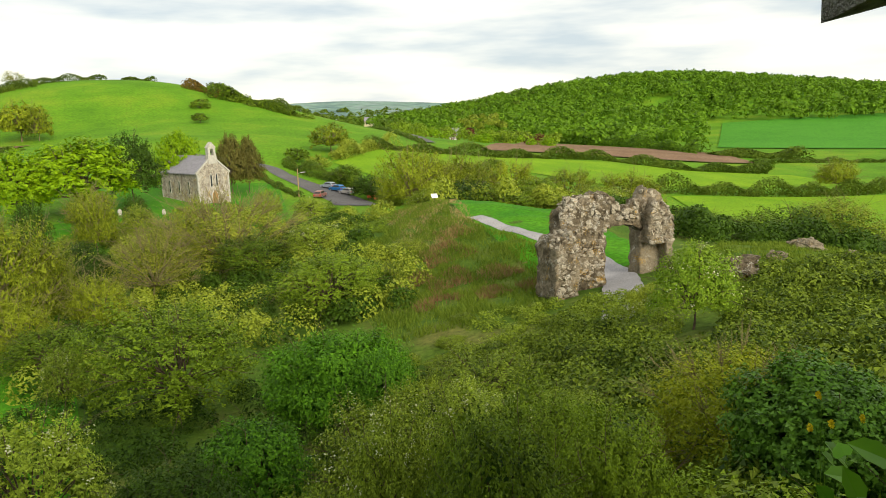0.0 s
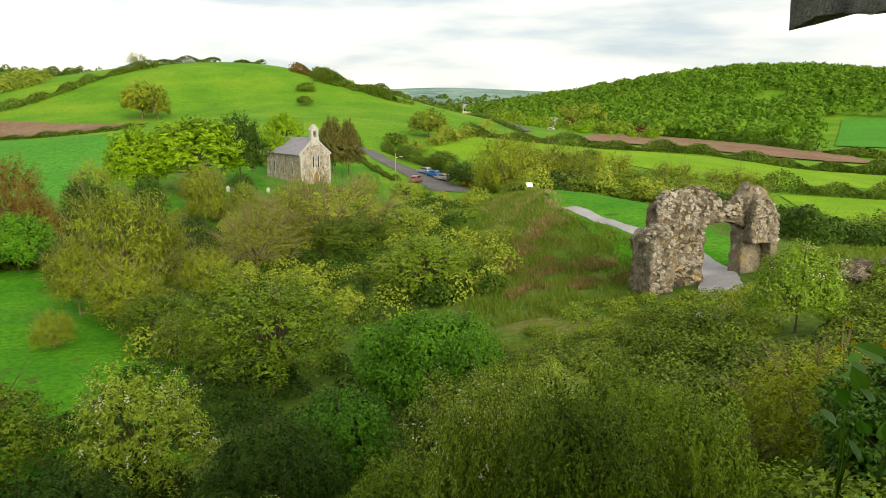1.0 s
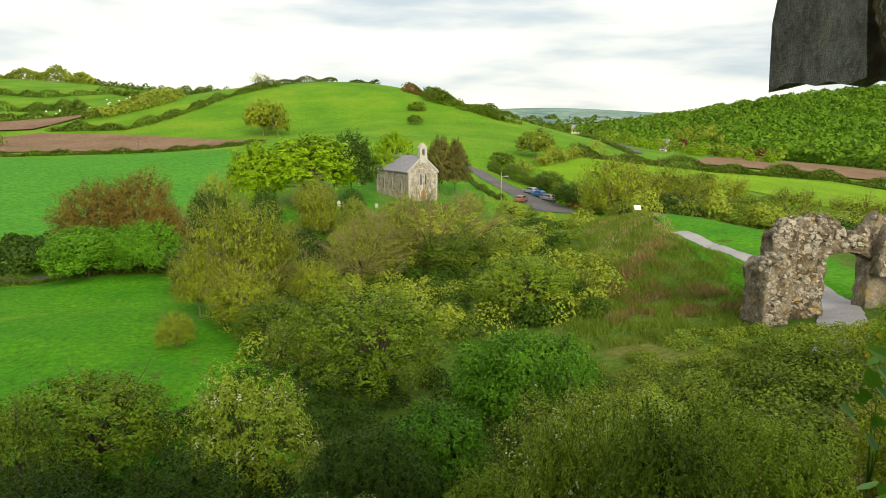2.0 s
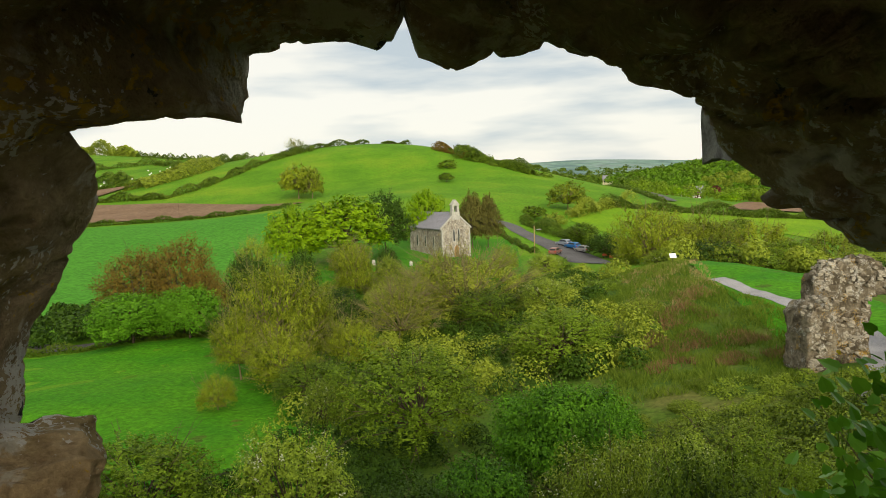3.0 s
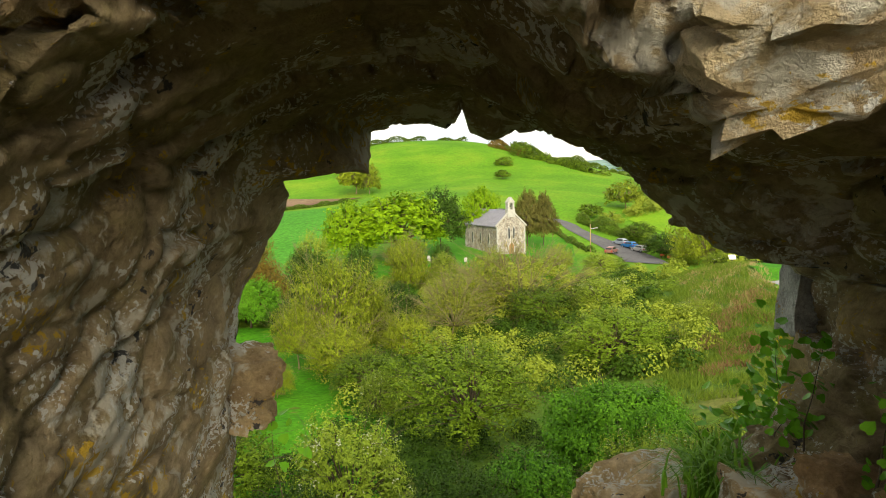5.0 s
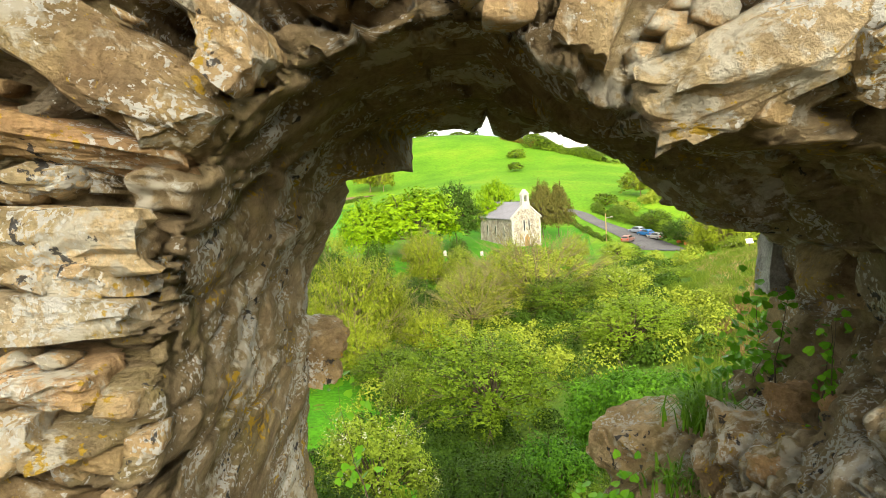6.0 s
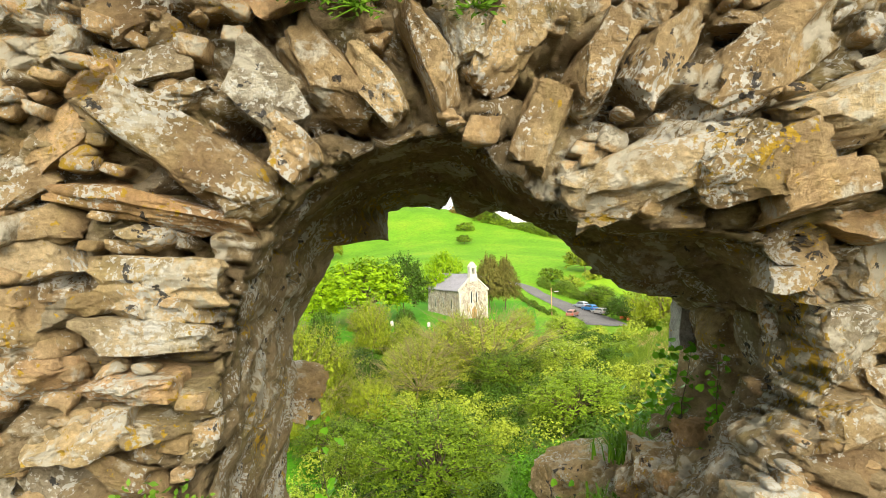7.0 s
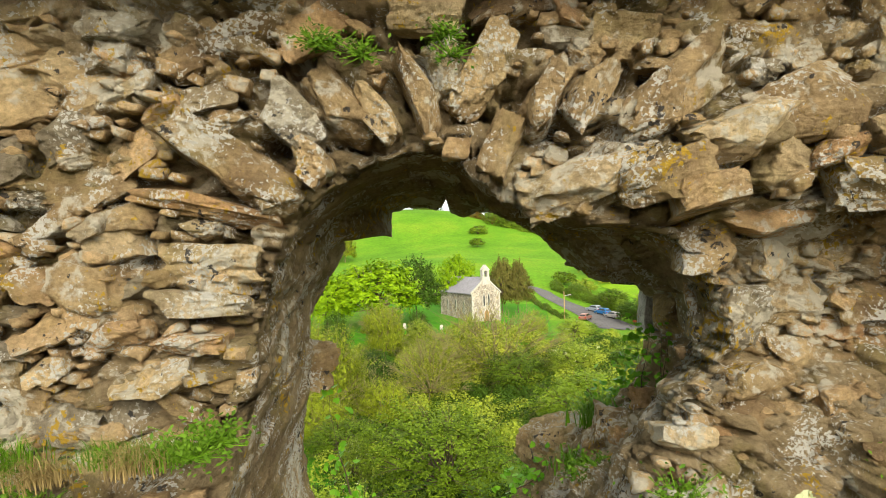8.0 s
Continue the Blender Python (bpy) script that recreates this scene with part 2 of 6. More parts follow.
LEAF = {
    "haw": leaf_material("hawthorn_leaf", (0.007, 0.026, 0.002), (0.185, 0.285, 0.015)),
    "may": leaf_material("may_leaf", (0.014, 0.042, 0.003), (0.310, 0.415, 0.034)),
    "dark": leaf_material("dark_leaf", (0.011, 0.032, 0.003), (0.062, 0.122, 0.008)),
    "lime": leaf_material("sycamore_leaf", (0.080, 0.180, 0.003), (0.250, 0.400, 0.005)),
    "pale": leaf_material("pale_leaf", (0.095, 0.150, 0.012), (0.280, 0.340, 0.030)),
    "olive": leaf_material("olive_leaf", (0.040, 0.066, 0.003), (0.285, 0.345, 0.018)),
    "twig": leaf_material("budding_leaf", (0.110, 0.135, 0.012), (0.290, 0.310, 0.030)),
    "bronze": leaf_material("bronze_leaf", (0.085, 0.075, 0.012), (0.200, 0.125, 0.018)),
    "conifer": leaf_material("conifer_needle", (0.060, 0.068, 0.014), (0.160, 0.140, 0.030), None, 0.7, 0.1),
    "lush": leaf_material("elder_leaf", (0.016, 0.062, 0.003), (0.125, 0.305, 0.012)),
    "elder": leaf_material("young_elder_leaf", (0.090, 0.190, 0.008), (0.220, 0.340, 0.022)),
    "thorn": leaf_material("thorn_leaf", (0.090, 0.140, 0.006), (0.260, 0.300, 0.012)),
    "bramble": leaf_material("bramble_leaf", (0.016, 0.042, 0.003), (0.240, 0.325, 0.026)),
    "ivy": leaf_material("ivy_leaf", (0.022, 0.070, 0.006), (0.070, 0.160, 0.014), None, 0.35, 0.2),
    "nearivy": leaf_material("ivy_fresh_leaf", (0.050, 0.190, 0.007), (0.190, 0.420, 0.024), None, 0.28, 0.22, 9.0),
    "wood": leaf_material("woodland_leaf", (0.018, 0.055, 0.004), (0.135, 0.260, 0.012), None, 0.6, 0.25, 0.045),
    "hedge": leaf_material("hedge_leaf", (0.045, 0.095, 0.006), (0.125, 0.185, 0.016), None, 0.6, 0.25, 0.2),
    "grass": leaf_material("grass_blade", (0.060, 0.160, 0.006), (0.150, 0.300, 0.018)),
    "straw": leaf_material("dry_grass", (0.240, 0.175, 0.070), (0.420, 0.320, 0.140)),
    "tussock": leaf_material("tussock_grass", (0.060, 0.125, 0.008), (0.185, 0.250, 0.026), None, 0.7, 0.3, 0.3),
    "bracken": leaf_material("dead_bracken", (0.180, 0.100, 0.042), (0.300, 0.200, 0.090)),
    "fern": leaf_material("fern_leaf", (0.030, 0.085, 0.005), (0.105, 0.200, 0.014)),
    "copperleaf": leaf_material("copper_leaf", (0.060, 0.014, 0.012), (0.130, 0.034, 0.024)),
}
M_BLOSSOM = leaf_material("may_blossom", (0.30, 0.34, 0.16), (0.55, 0.57, 0.36))


# ---- building helpers ----
def link(ob, parent):
    ob.parent = parent
    return ob


def part(name, data, mat, parent=None, label=""):
    """A bmesh or a mesh as ONE object, under its thing or part."""
    if isinstance(data, bmesh.types.BMesh):
        me = bpy.data.meshes.new(name)
        data.to_mesh(me)
        data.free()
    else:
        me = data
    if mat is not None and not me.materials:
        me.materials.append(mat)
    ob = new(name, me)
    if parent is not None:
        ob.parent = parent
    if label:
        ob["label"] = label
    return ob


def mesh_np(name, verts, faces):
    """A mesh from arrays; faces all have the same number of corners."""
    me = bpy.data.meshes.new(name)
    verts = np.asarray(verts, dtype=np.float32)
    faces = np.asarray(faces, dtype=np.int32)
    k = faces.shape[1]
    me.vertices.add(len(verts)); me.vertices.foreach_set("co", verts.ravel())
    me.loops.add(faces.size); me.loops.foreach_set("vertex_index", faces.ravel())
    me.polygons.add(len(faces)); me.polygons.foreach_set("loop_start", np.arange(0, faces.size, k, dtype=np.int32))
    me.update(calc_edges=True)
    return me


def smooth(me):
    me.polygons.foreach_set("use_smooth", np.ones(len(me.polygons), dtype=bool))
    return me


def box(bm, x0, x1, y0, y1, z0, z1, m=None):
    v = [bm.verts.new((x, y, z)) for z in (z0, z1) for x, y in ((x0, y0), (x1, y0), (x1, y1), (x0, y1))]
    if m is not None:
        for q in v:
            q.co = m @ q.co
    for f in ((3, 2, 1, 0), (4, 5, 6, 7), (0, 1, 5, 4), (1, 2, 6, 5), (2, 3, 7, 6), (3, 0, 4, 7)):
        bm.faces.new([v[i] for i in f])
    return v


def prism(bm, outline, y0, y1):
    """An xz outline pushed from y0 to y1."""
    a = [bm.verts.new((x, y0, z)) for x, z in outline]
    b = [bm.verts.new((x, y1, z)) for x, z in outline]
    bm.faces.new(a); bm.faces.new(list(reversed(b)))
    for i in range(len(a)):
        j = (i + 1) % len(a)
        bm.faces.new((a[j], a[i], b[i], b[j]))


# ---- ground: one sheet, its height from a few spot heights, smooth between ----
SPOTS_NEAR = [(0.5, 2.4, -1.9), (-6, 2.4, -2.6), (7, 2.4, -2.2), (0, 6, -5.2), (5, 6, -4.7), (2, 11, -8.0), (10, 11, -6.3),
              (8, 18, -9.0), (-3, 18, -11.0), (1, 26, -13.2), (-12, 24, -13.8), (10, 26, -11.6), (18, 17, -7.4), (26, 22, -8.0),
              (23, 31, -9.3), (26, 37, -10.3), (31, 44, -10.5), (40, 36, -9.3), (22, 47, -11.6), (30, 58, -9.9),
              (29.6, 66, -9.2), (33, 85, -10.5), (40, 75, -10.3)]
SPOTS_YARD = [(0.4, -2, -0.95), (0, -8, -0.9), (-8, -3, -0.9), (9, -3, -0.9), (0, -60, -1), (-40, -30, -2), (40, -30, -2),
              (-400, -300, -15), (400, -300, -15), (-60, 8, -12), (60, 8, -10), (-300, 30, -16), (500, 60, -22)]
SPOTS_VALLEY = [(-18, 52, -14.8), (-21, 75, -15.6), (-37, 78, -16.2), (-44, 95, -17.6), (-29, 60, -15.2), (1, 44, -14.8), (10, 56, -14.6),
                (6, 78, -15.8), (-9, 118, -14.0), (7, 141, -14.0), (14, 130, -14.6), (-74, 240, -9.2), (-120, 250, -9.1), (-110, 320, -4.2),
                (-48, 290, -5.8), (41, 148, -17.4), (39, 160, -16.4), (33, 175, -14.8), (29, 195, -12.6), (52, 185, -15.0),
                (24, 100, -14.5), (35, 118, -16.0), (-60, 160, -14.5)]
SPOTS_HILL = [(-3, 230, -4.6), (10, 330, 4.5), (12, 405, 20.5), (-30, 420, 23.0), (-70, 440, 21), (48, 360, 9.0), (65, 300, -3.4),
              (0, 560, 12), (70, 420, 4), (122, 400, -9.4), (-205, 480, 6.1), (-182, 620, 24), (-373, 800, 42), (-330, 520, 12), (-250, 1100, 30),
              (-700, 700, 40)]
SPOTS_RIGHT = [(60, 62, -15), (85, 100, -20), (60, 125, -17.5), (137, 190, -18.4), (193, 200, -22.8), (173, 260, -16.8), (163, 130, -25),
               (386, 330, -19), (228, 590, -12), (393, 430, -13), (430, 520, 0), (495, 640, 27), (790, 600, 12), (332, 720, 5), (600, 900, 30), (900, 500, -5),
               (300, 900, -10), (700, 1200, 0)]
SPOTS_FAR = [(200, 1800, -25), (0, 2200, -10), (800, 1800, -25), (0, 3500, 66), (300, 3500, 70), (520, 3500, 58), (814, 3500, 76), (1150, 3500, 62), (1500, 3500, 42),
             (-1200, 3300, 45), (600, 4900, 0), (-2500, 3500, 20), (3500, 2500, 0), (4500, -500, -20), (-4500, -500, -20), (0, -4500, -20)]
OX, OY = 0.4, -0.2


def chart(x, y):
    dx, dy = np.asarray(x, float) - OX, np.asarray(y, float) - OY
    r = np.maximum(np.hypot(dx, dy), 0.5)
    a = np.arctan2(dx, dy)
    return np.stack([np.sin(a / 2) * 2.4, np.log(r)], -1), r


def kernel(a, b):
    d2 = ((a[:, None, :] - b[None, :, :]) ** 2).sum(-1)
    return 0.5 * d2 * np.log(d2 + 1e-9)


SPOTS = np.array(SPOTS_NEAR + SPOTS_YARD + SPOTS_VALLEY + SPOTS_HILL + SPOTS_RIGHT + SPOTS_FAR, float)
SC, _ = chart(SPOTS[:, 0], SPOTS[:, 1])
SA = np.zeros((len(SC) + 3, len(SC) + 3))
SA[:-3, :-3] = kernel(SC, SC) + 0.003 * np.eye(len(SC))
SA[:-3, -3:] = np.c_[np.ones(len(SC)), SC]
SA[-3:, :-3] = SA[:-3, -3:].T
SW = np.linalg.solve(SA, np.r_[SPOTS[:, 2], 0, 0, 0])


def heights(x, y):
    x, y = np.atleast_1d(np.asarray(x, float)), np.atleast_1d(np.asarray(y, float))
    c, r = chart(x, y)
    out = np.empty(len(c))
    for i in range(0, len(c), 20000):
        q = c[i:i + 20000]
        out[i:i + 20000] = kernel(q, SC) @ SW[:-3] + SW[-3] + q @ SW[-2:]
    lump = np.sin(x * 0.9 + np.sin(y * 0.7)) * np.sin(y * 0.8 + 1.3 * np.sin(x * 0.5)) * 0.12 + np.sin(x * 0.23 + 1) * np.sin(y * 0.27) * 0.3
    out = out + lump * np.clip((r - 3) / 8, 0, 1) * np.clip((160 - r) / 60, 0, 1)
    # level castle yard behind the wall
    span = 0.5 + 0.5 * np.abs(x)
    s = np.clip((0.9 + 0.25 * span - y) / span, 0, 1)
    s = s * s * (3 - 2 * s)
    yard = -0.95 - 0.0006 * r ** 1.3
    near = np.clip((2.3 - r) / 0.8, 0, 1) * (y > 0.2)
    out = s * yard + (1 - s) * out
    return out * (1 - near) - 1.55 * near


def height(x, y):
    return float(heights([x], [y])[0])


AZ = np.r_[np.linspace(-180, -42, 60, endpoint=False), np.linspace(-42, 62, 270, endpoint=False), np.linspace(62, 180, 50, endpoint=False)]
RR = np.r_[0.05, np.exp(np.linspace(math.log(0.7), math.log(4800), 210))]
ga, gr = np.meshgrid(np.radians(AZ), RR)
gx, gy = (OX + gr * np.sin(ga)).ravel(), (OY + gr * np.cos(ga)).ravel()
gz = heights(gx, gy)
na, nr = len(AZ), len(RR)
ii, jj = np.meshgrid(np.arange(nr - 1), np.arange(na), indexing="ij")
quad = np.stack([ii * na + jj, ii * na + (jj + 1) % na, (ii + 1) * na + (jj + 1) % na, (ii + 1) * na + jj], -1).reshape(-1, 4)[:, ::-1]
gme = smooth(mesh_np("ground", np.c_[gx, gy, gz], quad))
for mt in (M_GRASS, M_ROUGH, M_EARTH, M_FAR_HAZE):
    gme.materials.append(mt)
qx, qy = gx[quad].mean(1), gy[quad].mean(1)
slot = np.zeros(len(quad), dtype=np.int32)
edge = 1.6 * np.sin(qx * 0.21) + 1.1 * np.sin(qx * 0.57 + 2)
slot[(qy > 0.8) & (qy < 104 + 6 * edge) & (qx > -13 - 0.12 * qy + edge)] = 1
slot[(qy > 1.2) & (qy < 40 + 2 * edge)] = 1
slot[(qy <= 1.2) & (np.hypot(qx, qy) < 60)] = 2
# past 1100 m the ground takes the haze-tinted pasture colour
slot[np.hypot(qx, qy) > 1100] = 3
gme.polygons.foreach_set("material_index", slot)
tagged(part("ground", gme, None), "green grassy ground of rock slope, valley fields and hills", "ground", kind="structure")


def patch(name, corners, mat, label, n=40, lift=0.05, category="field", wave=0.0):
    """A field draped on the ground between four corners."""
    (ax, ay), (bx, by), (cx, cy), (dx, dy) = corners
    s, t = np.meshgrid(np.linspace(0, 1, n), np.linspace(0, 1, n))
    s, t = s.ravel(), t.ravel()
    x = (1 - t) * ((1 - s) * ax + s * bx) + t * ((1 - s) * dx + s * cx)
    y = (1 - t) * ((1 - s) * ay + s * by) + t * ((1 - s) * dy + s * cy)
    y = y + wave * np.sin(s * 9 + 4 * t) * np.sin(3 * s + 1)
    i, j = np.meshgrid(np.arange(n - 1), np.arange(n - 1), indexing="ij")
    q = np.stack([i * n + j, i * n + j + 1, (i + 1) * n + j + 1, (i + 1) * n + j], -1).reshape(-1, 4)
    me = smooth(mesh_np(name, np.c_[x, y, heights(x, y) + lift], q))
    return tagged(part(name, me, mat), label, category, kind="structure")


def ribbon(name, line, widths, mat, label, category, lift=0.04, steps=14, across=7):
    """A way draped on the ground along a line."""
    pts = np.array(line, float)
    n = (len(pts) - 1) * steps + 1
    u = np.linspace(0, len(pts) - 1, n)
    out = np.zeros((n, 2))
    for d in range(2):
        p = np.r_[2 * pts[0, d] - pts[1, d], pts[:, d], 2 * pts[-1, d] - pts[-2, d]]
        k = np.minimum(u.astype(int), len(pts) - 2); f = u - k
        p0, p1, p2, p3 = p[k], p[k + 1], p[k + 2], p[k + 3]
        out[:, d] = 0.5 * (2 * p1 + (p2 - p0) * f + (2 * p0 - 5 * p1 + 4 * p2 - p3) * f ** 2 + (3 * p1 - p0 - 3 * p2 + p3) * f ** 3)
    w = np.interp(u, np.arange(len(widths)), widths)
    tan = np.gradient(out, axis=0); tan /= np.linalg.norm(tan, axis=1)[:, None]
    nor = np.c_[-tan[:, 1], tan[:, 0]]
    c = np.linspace(-0.5, 0.5, across)
    jag = 0.06 * np.sin(np.arange(n) * 1.7)[:, None] * np.abs(c)[None, :]
    P = out[:, None, :] + nor[:, None, :] * (c[None, :] * w[:, None] + jag * np.sign(c))[:, :, None]
    P = P.reshape(-1, 2)
    i, j = np.meshgrid(np.arange(n - 1), np.arange(across - 1), indexing="ij")
    q = np.stack([i * across + j, i * across + j + 1, (i + 1) * across + j + 1, (i + 1) * across + j], -1).reshape(-1, 4)[:, ::-1]
    me = smooth(mesh_np(name, np.c_[P, heights(P[:, 0], P[:, 1]) + lift], q))
    return tagged(part(name, me, mat), label, category, kind="structure")


patch("field_meadow", [(-72, 28), (-3, 30), (-9, 76.5), (-76, 72)], M_LAWN, "lush green meadow below the wood edge", 40, 0.06, "field", 0.6)
patch("field_crop", [(-120, 90), (-22, 112), (-33, 228), (-200, 214)], M_CROP, "smooth bluish-green young crop field", 50, 0.15, "field", 0.8)
patch("field_ploughed", [(-200, 234), (-62, 239), (-37, 272), (-140, 322)], M_SOIL, "bare brown ploughed field below the hill", 40, 0.35, "field", 2.0)
patch("field_ploughed_far", [(-270, 345), (-150, 337), (-142, 388), (-260, 392)], M_SOIL, "small bare brown field on the hillside", 20, 0.6)
patch("churchyard_lawn", [(-16, 98), (20, 118), (27, 172), (-12, 160)], M_LAWN, "mown green churchyard grass round the church", 40, 0.08, "lawn")
patch("field_strip", [(80, 228), (112, 158), (205, 162), (208, 188)], M_SPRING, "narrow bright green pasture between two hedges", 40, 0.2)
patch("field_bright", [(92, 92), (200, 78), (300, 138), (118, 143)], M_SPRING, "bright green pasture beyond the shrubs", 40, 0.2)
patch("field_brown", [(110, 238), (228, 224), (252, 270), (217, 405)], M_SOIL, "long strip of bare brown tilled soil", 40, 0.5, "field", 1.0)
patch("field_upper", [(285, 308), (430, 170), (820, 262), (400, 428)], M_CROP, "smooth deep green field under the wood", 40, 0.5)
patch("field_lane", [(58, 168), (95, 195), (80, 245), (48, 205)], M_SPRING, "small bright green field beside the lane", 30, 0.2)
patch("path_verge", [(25, 43), (34, 43), (46, 74), (31, 78)], M_LAWN, "bright green grass verge beside the gravel path", 40, 0.05, "verge", 0.4)
ribbon("gravel_path", [(20.5, 29), (23.0, 31.8), (25.6, 35.5), (28.8, 40.3), (30.4, 45), (30.6, 50.5), (29.8, 56), (29.7, 61.5), (29.4, 65.0)],
       [1.5, 2.2, 2.4, 2.3, 2.2, 1.8, 1.7, 1.7, 1.7], M_GRAVEL, "pale grey gravel footpath through the ruined gateway", "path", 0.09)
ribbon("road", [(37, 138), (37.4, 147), (35.6, 160), (32.8, 173), (30.2, 185), (28.9, 194), (24, 200), (10, 206)], [9.5, 9, 7.5, 5.5, 4.6, 4.4, 4.2, 4.0],
       M_ROAD, "worn grey asphalt lane widening to a parking area", "road", 0.12)
ribbon("road_far", [(100, 262), (112, 330), (128, 430), (150, 560)], [5, 5, 6, 6], M_ROAD, "distant grey road curving to the village", "road", 0.5)
ribbon("lane_left", [(-60, 86), (-45, 82), (-36, 79), (-26, 79)], [3, 3, 3, 3], M_ROAD, "narrow grey lane beside the meadow hedge", "road", 0.09)


# ---- plants ----
def leaves(centres, normals, size, rng, droop=0.0, slim=0.55, corners=4):
    """One pointed, slightly folded leaf at each centre."""
    n = len(centres)
    nrm = normals + rng.normal(0, 0.42, (n, 3))
    nrm /= np.linalg.norm(nrm, axis=1)[:, None] + 1e-9
    ax = rng.normal(0, 1, (n, 3)); ax[:, 2] -= droop
    ax -= nrm * (ax * nrm).sum(1)[:, None]
    ax /= np.linalg.norm(ax, axis=1)[:, None] + 1e-9
    sd = np.cross(nrm, ax)
    s = (size * rng.uniform(0.6, 1.3, n))[:, None]
    if corners == 3:
        v = np.stack([centres - ax * s + sd * s * slim, centres - ax * s - sd * s * slim, centres + ax * s], 1)
        return v.reshape(-1, 3), np.arange(n * 3).reshape(n, 3)
    v = np.stack([centres - ax * s, centres + sd * s * slim + nrm * s * 0.12, centres + ax * s, centres - sd * s * slim + nrm * s * 0.12], 1)
    return v.reshape(-1, 3), np.arange(n * 4).reshape(n, 4)


def tube(a, b, ra, rb, sides=4):
    a, b = np.asarray(a, float), np.asarray(b, float)
    d = b - a; d /= np.linalg.norm(d) + 1e-9
    u = np.cross(d, (0.3, 0.9, 0.2)); u /= np.linalg.norm(u) + 1e-9
    w = np.cross(d, u)
    t = np.linspace(0, 2 * np.pi, sides, endpoint=False)
    ring = np.cos(t)[:, None] * u + np.sin(t)[:, None] * w
    v = np.r_[a + ring * ra, b + ring * rb]
    k = np.arange(sides)
    return v, np.stack([k, (k + 1) % sides, (k + 1) % sides + sides, k + sides], 1)


def gather(pieces):
    vs, fs, o = [], [], 0
    for v, f in pieces:
        vs.append(v); fs.append(f + o); o += len(v)
    return np.concatenate(vs), np.concatenate(fs)


def limb(rng, start, aim, r0, bits=4, wob=0.12):
    out, p, r = [], np.asarray(start, float), r0
    step = (np.asarray(aim, float) - p) / bits
    for _ in range(bits):
        q = p + step + rng.normal(0, wob, 3) * np.linalg.norm(step)
        out.append(tube(p, q, r, r * 0.68)); p, r = q, r * 0.68
    return out, p


def plant_mesh(kind, seed, count, leaf, lobes=46, form=(0.5, 0.5, 0.50), low=0.0, tuft=0.022, twigs=40, shell=0.80, droop=0.4, slim=0.55,
               bare=0.0, cone=0.0, blossom=0.0, corners=3, stand=(0.10, 0.38), shoots=0.0):
    """Crown and trunk of a plant one metre wide and high: a dome of swelling lobes set with small leaves,
    coarser ones in the shade inside. leaf: half length of a leaf on that scale."""
    rng = np.random.default_rng(seed)
    k = np.arange(lobes) + 0.5
    phi = k * 2.39996
    cz = 1 - 1.6 * k / lobes
    rad = np.sqrt(np.clip(1 - cz ** 2, 0, 1))
    cen = np.c_[rad * np.cos(phi), rad * np.sin(phi), cz] + rng.normal(0, 0.13, (lobes, 3))
    cen /= np.linalg.norm(cen, axis=1)[:, None]
    amp = rng.uniform(stand[0], stand[1], lobes)
    wid = rng.uniform(0.65, 1.25, lobes) * 2.65 / math.sqrt(lobes)
    sway = rng.normal(0, 1, (4, 3)) * 1.6

    def surface(d):
        """The crown's reach in a direction, and which way it faces there."""
        ang = np.arccos(np.clip(d @ cen.T, -1, 1))
        lift = amp * np.clip(1 - (ang / wid) ** 2, 0, 1)
        j = lift.argmax(1)
        top = lift[np.arange(len(d)), j]
        r = 0.69 + 0.07 * np.sin(d @ sway.T + seed).sum(1) / 1.6 + top
        n = d + (d - cen[j]) * (top > 0)[:, None] * (1.5 * amp[j] / wid[j] ** 2)[:, None]
        return r, n / np.linalg.norm(n, axis=1)[:, None], top

    def dome(p):
        """Spread the underside into a skirt; draw the top in for a cone."""
        h = np.hypot(p[:, 0], p[:, 1]) + 1e-6
        under = p[:, 2] < 0
        spread = np.where(under, np.maximum(1.0, np.minimum(0.88, np.linalg.norm(p, axis=1)) / np.maximum(h, 0.35)), 1.0)
        spread = spread * (1 - cone * np.clip((p[:, 2] + 0.5) / 1.5, 0, 1))
        return np.c_[p[:, 0] * spread, p[:, 1] * spread, p[:, 2]]

    tn = max(200, count // 12)
    d = rng.normal(0, 1, (tn * 2, 3)); d /= np.linalg.norm(d, axis=1)[:, None]
    d = d[d[:, 2] > -0.72][:tn]
    tn = len(d)
    reach, face, top = surface(d)
    half, mid = np.array(form), np.array([0, 0, low + form[2]])

    def leafage(n, size, inner, outer, spread):
        ti = rng.integers(0, tn, n)
        p = d[ti] * (reach[ti] * rng.uniform(inner, outer, n))[:, None] + rng.normal(0, spread, (n, 3)) * rng.uniform(0.4, 1.6, tn)[ti][:, None]
        p = dome(p) * half + mid
        p[:, 2] = np.maximum(p[:, 2], 0.01)
        f = face[ti] + np.array([0, 0, 0.25])
        return p, f, ti

    pos, nrm, ti = leafage(int(count * 0.74), leaf, shell + 0.08, 1.04, tuft)
    keep = rng.uniform(0, 1, len(pos)) > bare
    pos, nrm, ti = pos[keep], nrm[keep], ti[keep]
    isf = (rng.uniform(0, 1, tn) < blossom)[ti] & (nrm[:, 2] > 0.1)
    cp, cn, _ = leafage(int(count * 0.26 * (1 - bare)), leaf, shell - 0.12, shell + 0.06, tuft)
    sets = [leaves(pos[~isf], nrm[~isf], leaf, rng, droop, slim, corners), leaves(cp, cn, leaf * 1.9, rng, droop, slim, corners)]
    crown = mesh_np(kind + "_crown", *gather(sets))
